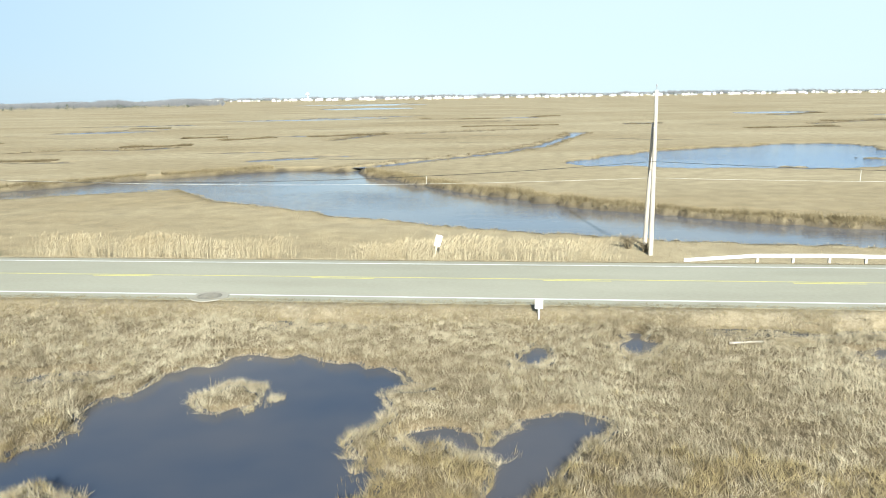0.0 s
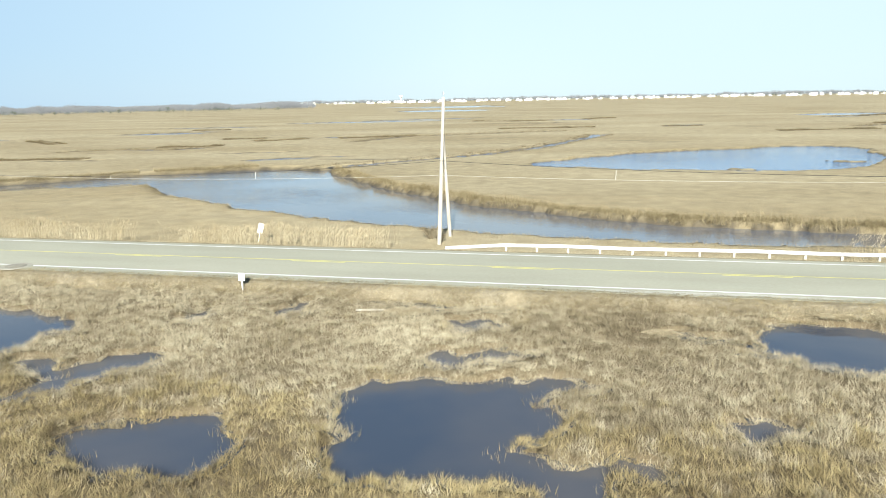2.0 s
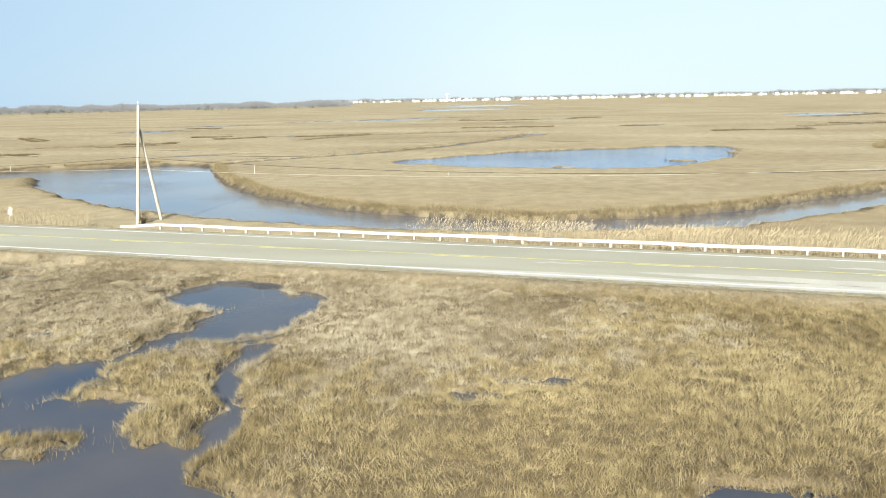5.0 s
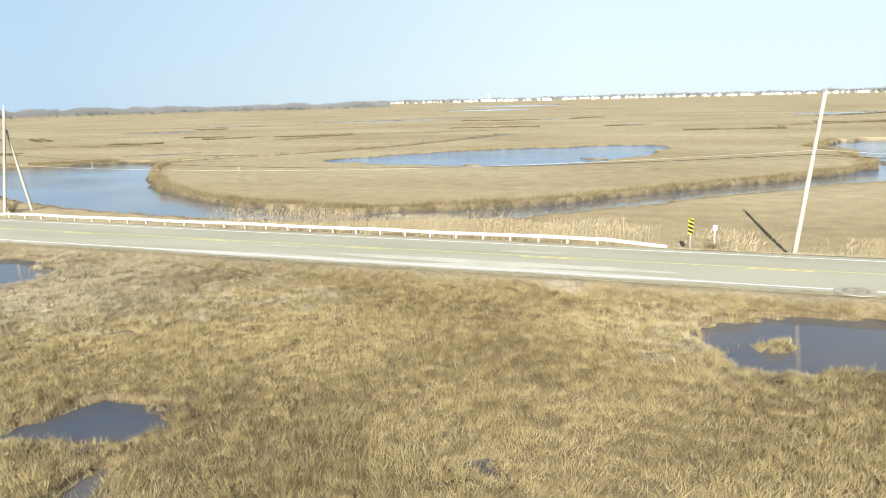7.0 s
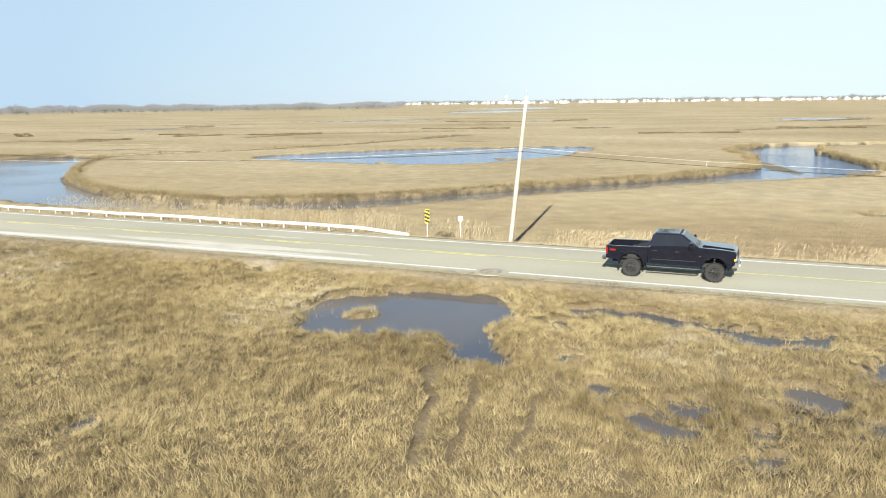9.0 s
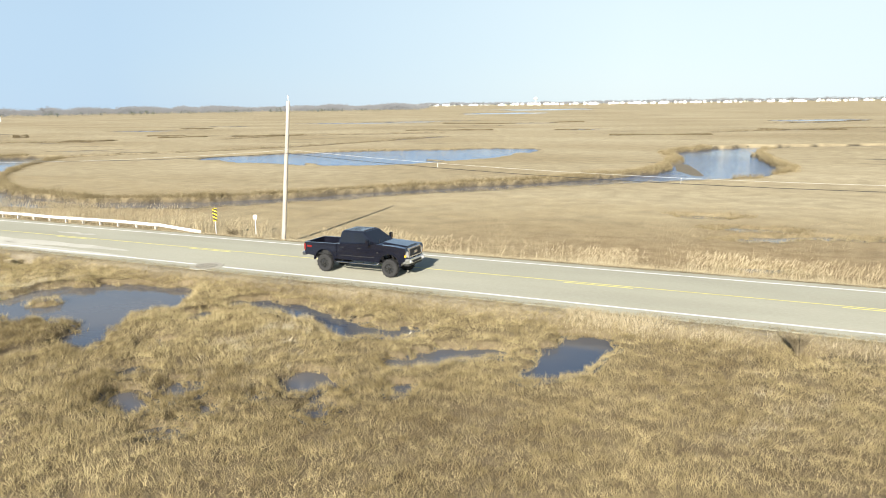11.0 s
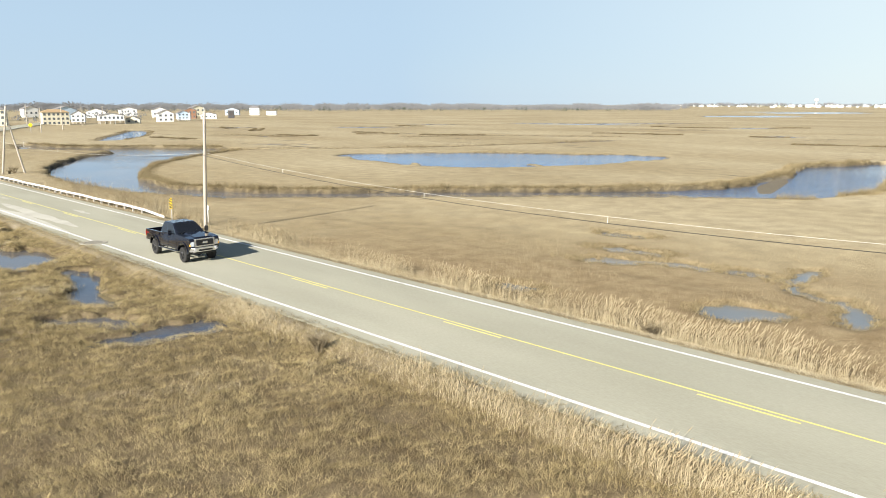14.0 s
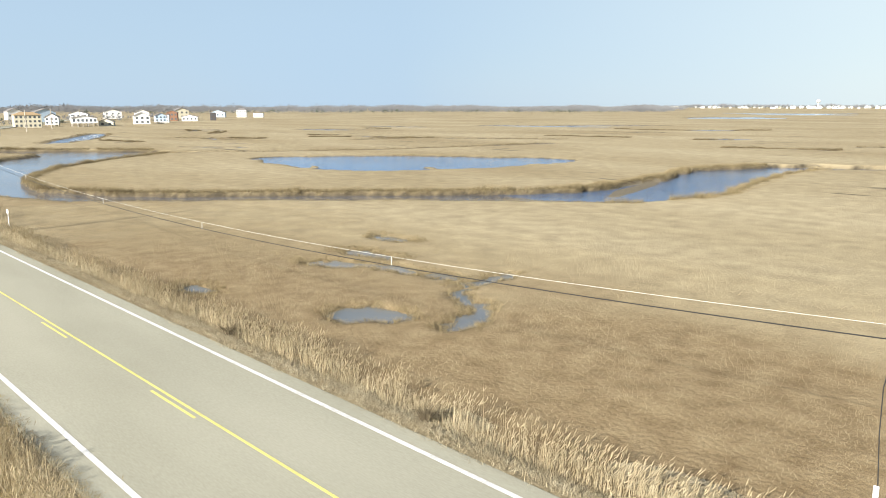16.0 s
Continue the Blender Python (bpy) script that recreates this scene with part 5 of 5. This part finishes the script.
# Broken stalks that stand in the shallows along the pools.
x, y = rng.uniform(-20, 104, 90000), rng.uniform(8, 32, 90000)
d = land(x, y)[3]
keep = (d > -0.05) & (d < 0.4) & (fbm(x / 1.5, y / 1.5, 74, 2) > 0.5)
x, y = x[keep], y[keep]
blades("pool_stalks", x, y, rng.uniform(0.15, 0.42, len(x)), 0.014, 0.22, M_GRASS_BROWN, "broken brown stalks standing in the pool shallows", 75, (0, 0), False, 0 * x + POOL_Z - 0.03)

# Farther from the road the same marsh goes on, more thinly.
ex, ey = rng.uniform(-60, 175, 110000), rng.uniform(-30, 33.4, 110000)
inner = (ey > np.interp(ex, (-28, -13, 0, 5, 14, 30, 56, 70, 83, 102, 112, 119, 126), (20, 15, 12, 10.5, 8.2, 7, 6.8, 7.5, 9.3, 15, 18, 24, 30))) & (ex > -28) & (ex < 132)
keep = ~inner & off_road(ex, ey)
ex, ey = ex[keep], ey[keep]
ez, _, _, d = land(ex, ey)
keep = d < 0
blades("marsh_grass", ex[keep], ey[keep], 0.16 + 0.2 * rng.random(keep.sum()), 0.06, 0.5, M_GRASS_BROWN, "thinner brown salt hay farther from the road", 8, (0.1, 0.1), False, ez[keep])

x, y = rng.uniform(-45, 165, 420000), 42.6 + 32 * rng.random(420000) ** 1.3
keep = off_road(x, y)
x, y = x[keep], y[keep]
z, _, _, d = land(x, y)
keep = d < -0.3
x, y, z = x[keep], y[keep], z[keep]
blades("meadow_grass", x, y, (0.03 + 0.16 * fbm(x / 3, y / 3, 83, 2)) * (0.4 + 0.6 * step(-0.1, -1.5, d[keep])), 0.016, 0.5, M_GRASS_LOW, "short dry meadow grass between road and creek", 6, (0, 0), False, z)



def along(knots, per_metre, out0, out1, g):
    """Places strewn beside a water's edge, on both of its banks."""
    xs_, ys_, sides_ = [], [], []
    for (ax, ay, aw), (bx, by, bw) in zip(knots, knots[1:]):
        run = math.hypot(bx - ax, by - ay)
        n = int(run * per_metre)
        u, side = g.uniform(-0.05, 1.05, n), g.choice((-1, 1), n)
        o = side * (aw + (bw - aw) * u + g.uniform(out0, out1, n))
        xs_.append(ax + (bx - ax) * u - (by - ay) / run * o)
        ys_.append(ay + (by - ay) * u + (bx - ax) / run * o)
        sides_.append(side)
    return np.concatenate(xs_), np.concatenate(ys_), np.concatenate(sides_)


gb = np.random.default_rng(88)
x, y, side = along(CREEK[:-2], 1500, -1.0, 2.6, gb)
z, _, _, d = land(x, y)
rim = np.exp(-((d + 0.55) / 0.75) ** 2) * np.where((side > 0) | (x > 101), 1.0, 0.12)
keep = (d < -0.02) & (z > -0.5) & (y > 44) & (gb.random(len(x)) < 0.1 + 0.9 * rim)
x, y, z, rim = x[keep], y[keep], z[keep], rim[keep]
blades("bank_grass", x, y, (0.16 + (0.2 + 0.75 * fbm(x / 3, y / 3, 87, 2)) * rim) * gb.uniform(0.5, 1.2, len(x)), 0.026, 0.5, M_BANK,
       "brown dry grass fringe along the creek banks", 7, (0, 0), False, z)
spots = [along(k, 60, -1.2, 2.4, gb) for k in SIDE_CREEKS]
spots += [along([(a, b, w), (c, e, w)], 300, -1.0, 1.2, gb) for a, b, c, e, w in DITCHES]
x, y, _ = (np.concatenate(c) for c in zip(*spots))
z, _, _, d = land(x, y)
keep = (d < 0.1) & (d > -2.2)
x, y, z = x[keep], y[keep], np.maximum(z[keep], -0.2)
blades("ditch_grass", x, y, (0.12 + 0.6 * fbm(x / 5, y / 5, 89, 2)) * gb.uniform(0.4, 1.2, len(x)), 0.06, 0.6, M_DITCH,
       "taller brown grass along the far marsh ditches", 90, (0, 0), False, z)
x, y, side = along(POND, 420, -3.0, 3.0, gb)
z, _, _, d = land(x, y)
keep = (d < 0) & (d > -1.0)
x, y, z, side = x[keep], y[keep], z[keep], side[keep]
blades("pond_grass", x, y, gb.uniform(0.1, 0.4, len(x)) * np.where(side > 0, 1, 0.3), 0.05, 0.3, M_BANK, "short brown grass rim round the pond", 91, (0, 0), False, z)


# Tufted brown rims of the meadow pools.
x, y = gb.uniform(98, 127, 220000), gb.uniform(45.5, 69, 220000)
z, _, _, d = land(x, y)
keep = (d < 0.02) & (d > -0.75) & (gb.random(len(x)) < 0.35 + 0.65 * step(-0.5, -0.1, d))
x, y, z = x[keep], y[keep], np.maximum(z[keep], -0.13)
blades("pool_rim_grass", x, y, gb.uniform(0.1, 0.34, len(x)), 0.02, 0.6, M_BANK, "tufted brown grass rims of the meadow pools", 92, (0, 0), False, z)


def litter(name, n, x0, x1, o0, o1, thick, mat, label, seed):
    """Short dead stalks strewn over a verge, thin where it meets the asphalt."""
    g = np.random.default_rng(seed)
    x, u = g.uniform(x0, x1, n), g.random(n)
    u = np.where(g.random(n) < 0.75, u, u * 0.5 - 0.12 + 0.3 * (fbm(x / 0.9, 0 * x, seed, 3) - 0.5))
    y = road_mid(x) + o0 + (o1 - o0) * u
    lying = np.where(np.abs(y - road_mid(x) + 0.1) < 4.45, ROAD_Z - 0.005, 0)
    z = np.maximum(land(x, y)[0], lying) + 0.025
    a, ln = g.uniform(0, 2 * np.pi, n), g.uniform(0.06, 0.26, n)
    e = np.stack([np.cos(a) * ln, np.sin(a) * ln, g.uniform(0, thick, n)], -1)
    c, w = np.stack([x, y, z], -1), np.stack([-np.sin(a), np.cos(a), 0 * a], -1) * g.uniform(0.004, 0.011, (n, 1))
    v = np.stack([c - w, c + w, c + e], 1).reshape(-1, 3)
    tagged(new(name, mesh_arrays(name, v, np.arange(len(v)).reshape(-1, 3), mat)), label, "litter", kind="stuff")


litter("verge_litter", 130000, -40, 150, -4.45, -6.4, 0.08, M_GRASS_BROWN, "dead stalks and short grass on the near verge", 31)
litter("verge_litter", 100000, 70, 165, 4.5, 6.6, 0.12, M_REED, "bleached dead reed litter on the far verge", 32)
litter("verge_litter", 40000, -50, 70, 4.4, 5.6, 0.08, M_REED, "bleached dead reed litter on the far verge", 33)


def reeds(name, n, x0, x1, y0, y1, h0, h1, label, seed, gaps=0.38):
    """Tall pale reeds with feathery plumes that nod one way."""
    g = np.random.default_rng(seed)
    x, y = g.uniform(x0, x1, n), (y0 + y1) / 2 + g.normal(0, 0.3, n) * (y1 - y0)
    y = np.maximum(y, y0 - 0.1)
    keep = (fbm(x / 3.2, y / 1.6, seed, 3) + g.normal(0, 0.09, n) > gaps) & (g.random(n) < np.clip(np.minimum(x - x0, x1 - x) / 3, 0.1, 1))
    x, y = x[keep], y[keep]
    n = len(x)
    z = land(x, y)[0]
    h = g.uniform(h0, h1, n) * (0.65 + 0.6 * fbm(x / 2.5, y / 2.5, seed + 2, 2))
    lean = np.stack([g.normal(0.07, 0.15, n), g.normal(0.0, 0.12, n)], -1)
    base = np.stack([x, y, z - 0.05], -1)
    top = base + np.stack([lean[:, 0] * h, lean[:, 1] * h, h], -1)
    a = g.uniform(0, np.pi, n)
    side = np.stack([np.cos(a), np.sin(a), 0 * a], -1)
    tris = [np.stack([base - side * 0.007, base + side * 0.007, top], 1)]
    nod = top + np.stack([0.06 + g.normal(0.05, 0.05, n), g.normal(0, 0.04, n), g.uniform(0.08, 0.2, n)], -1)
    mid = (top * 0.92 + base * 0.08)
    for s in (side * 0.013, np.stack([-np.sin(a), np.cos(a), 0 * a], -1) * 0.013):
        tris += [np.stack([mid, nod * 0.5 + mid * 0.5 - s, nod], 1), np.stack([mid, nod, nod * 0.5 + mid * 0.5 + s], 1)]
    for _ in range(1):
        u = g.uniform(0.15, 0.6, (n, 1))
        p = base * (1 - u) + top * u
        q = p + np.stack([g.normal(0.06, 0.07, n), g.normal(0, 0.06, n), g.uniform(0.12, 0.4, n)], -1)
        tris.append(np.stack([p - side * 0.008, p + side * 0.008 + [0, 0, 0.03], q], 1))
    v = np.concatenate(tris).reshape(-1, 3)
    tagged(new(name, mesh_arrays(name, v, np.arange(len(v)).reshape(-1, 3), M_REED)), label, "reeds", kind="stuff")


gs = np.random.default_rng(41)
x, y = gs.uniform(77, 160, 60000), 44.3 + gs.normal(0, 0.5, 60000)
keep = (y > 43.3) & (fbm(x / 3, y / 2, 42, 2) + gs.normal(0, 0.1, 60000) > 0.4)
blades("verge_straw", x[keep], y[keep], gs.uniform(0.12, 0.5, keep.sum()), 0.012, 0.5, M_REED, "bent pale straw at the foot of the reeds", 43, (0.1, -0.2), False)
x, y = gs.uniform(100, 132, 26000), 32.7 + gs.normal(0, 0.5, 26000)
keep = (y < 33.3) & (fbm(x / 3, y / 2, 44, 2) + gs.normal(0, 0.1, 26000) > 0.42)
blades("verge_straw", x[keep], y[keep], gs.uniform(0.1, 0.4, keep.sum()), 0.012, 0.5, M_REED, "bent pale straw on the near road shoulder", 45, (0.1, 0.1), False)
reeds("reed_bed", 9500, -50, 6.5, 43.0, 45.0, 0.9, 1.65, "tall pale plumed reeds along the road edge", 11, 0.47)
reeds("reed_bed", 6500, 33, 69, 44.2, 47.0, 1.0, 1.8, "tall pale plumed reeds behind the guardrail", 12, 0.42)
reeds("reed_bed", 700, 70, 77, 43.3, 45.5, 0.7, 1.4, "pale reeds round the striped marker", 13, 0.42)
reeds("reed_bed", 9000, 77.5, 160, 43.8, 44.8, 0.65, 1.4, "tall pale plumed reeds along the road edge", 14, 0.48)
reeds("reed_bed", 2200, 113, 131, 31.9, 33.0, 0.45, 0.85, "pale reeds on the near road shoulder", 15, 0.45)


def wrack(x, y, w, d, h, n, seed):
    """A heap of dead bleached stalks left by the tide."""
    g = np.random.default_rng(seed)
    u, r = g.uniform(0, 2 * np.pi, n), np.sqrt(g.random(n))
    px, py = x + w * r * np.cos(u), y + d * r * np.sin(u)
    pz = land(px, py)[0] + h * (1 - r**2) * g.uniform(0.3, 1, n) + 0.04
    a, ln = g.uniform(0, 2 * np.pi, n), g.uniform(0.15, 0.5, n)
    e = np.stack([np.cos(a) * ln, np.sin(a) * ln, g.normal(0, 0.12, n) * ln], -1)
    c = np.stack([px, py, pz], -1)
    s_ = np.stack([-np.sin(a), np.cos(a), 0.4 + 0 * a], -1) * 0.011
    v = np.concatenate([np.stack([c - e / 2 - s_, c - e / 2 + s_, c + e / 2 + s_ * 0.5], 1),
                        np.stack([c - e / 2 - s_, c + e / 2 + s_ * 0.5, c + e / 2 - s_ * 0.5], 1)]).reshape(-1, 3)
    tagged(new("wrack_mat", mesh_arrays("wrack_mat", v, np.arange(len(v)).reshape(-1, 3), M_REED)),
           "bleached mat of dead reed stalks left by the tide", "wrack", kind="stuff")


for k, w in enumerate(((10.3, 29.6, 0.9, 0.5, 0.22, 900), (43.4, 30.9, 0.6, 0.35, 0.15, 500), (65.9, 31.7, 0.9, 0.4, 0.2, 800), (29, 31.9, 1.0, 0.3, 0.1, 600),
                       (139.5, 45.6, 2.6, 1.0, 0.35, 3500), (144, 45.2, 3.2, 1.3, 0.2, 3500), (131.5, 44.9, 1.2, 0.5, 0.15, 700), (22, 28.5, 1.0, 0.4, 0.12, 600))):
    wrack(*w, 60 + k)


def shrub(x, y, h, seed, label):
    """A low bare bush: a fan of forked dark twigs from one root."""
    rs = random.Random(seed)
    t = thing("shrub", (x, y, float(land(np.array([x]), np.array([y]))[0][0])), label, "shrub", "roadside shrubs")
    bm = bmesh.new()
    for _ in range(46):
        a, o = rs.uniform(0, 6.28), rs.uniform(0.1, 0.9)
        m = Vector((o * 0.5 * math.cos(a), o * 0.5 * math.sin(a), rs.uniform(0.35, 0.6))) * h
        rod(bm, (0.1 * math.cos(a), 0.1 * math.sin(a), -0.1), m, 0.014, 0.009, 4)
        for _ in range(4):
            b = a + rs.uniform(-0.9, 0.9)
            rod(bm, m, m + Vector((0.4 * math.cos(b), 0.4 * math.sin(b), rs.uniform(0.1, 0.6))) * h * rs.uniform(0.5, 1), 0.008, 0.003, 4)
    part("branch_fan", bm, M_SHRUB, t)


M_SHRUB = material("brown_bare_twigs", [(0.1, 0.08, 0.05), (0.18, 0.145, 0.09), (0.26, 0.21, 0.13)], 3, 15, 0.9, island=0.3)
shrub(6.5, 48.9, 1.1, 1, "dark bare shrub at the foot of the brace")
shrub(72.2, 44.0, 0.9, 2, "dark bare shrub behind the striped marker")
shrub(7.4, 48.0, 0.7, 3, "dark bare shrub at the foot of a utility pole")
# This bush stands in for a small dark hole in the reed litter.
shrub(117.5, 43.6, 0.7, 4, "dark bare shrub among the reeds")
shrub(131, 43.5, 0.7, 5, "dark bare shrub among the reeds")
shrub(109, 31.9, 0.8, 6, "dark bare shrub on the near road shoulder")
stick = thing("driftwood", pose(8.6, 29.5, 0.28, 0, 88, 10), "bleached driftwood stick lying on the marsh", "driftwood")
part("log", shaft((0, 0, -0.7), (0.05, 0.04, 0.7), 0.05, 0.035, 6, 8), M_POLE, stick)
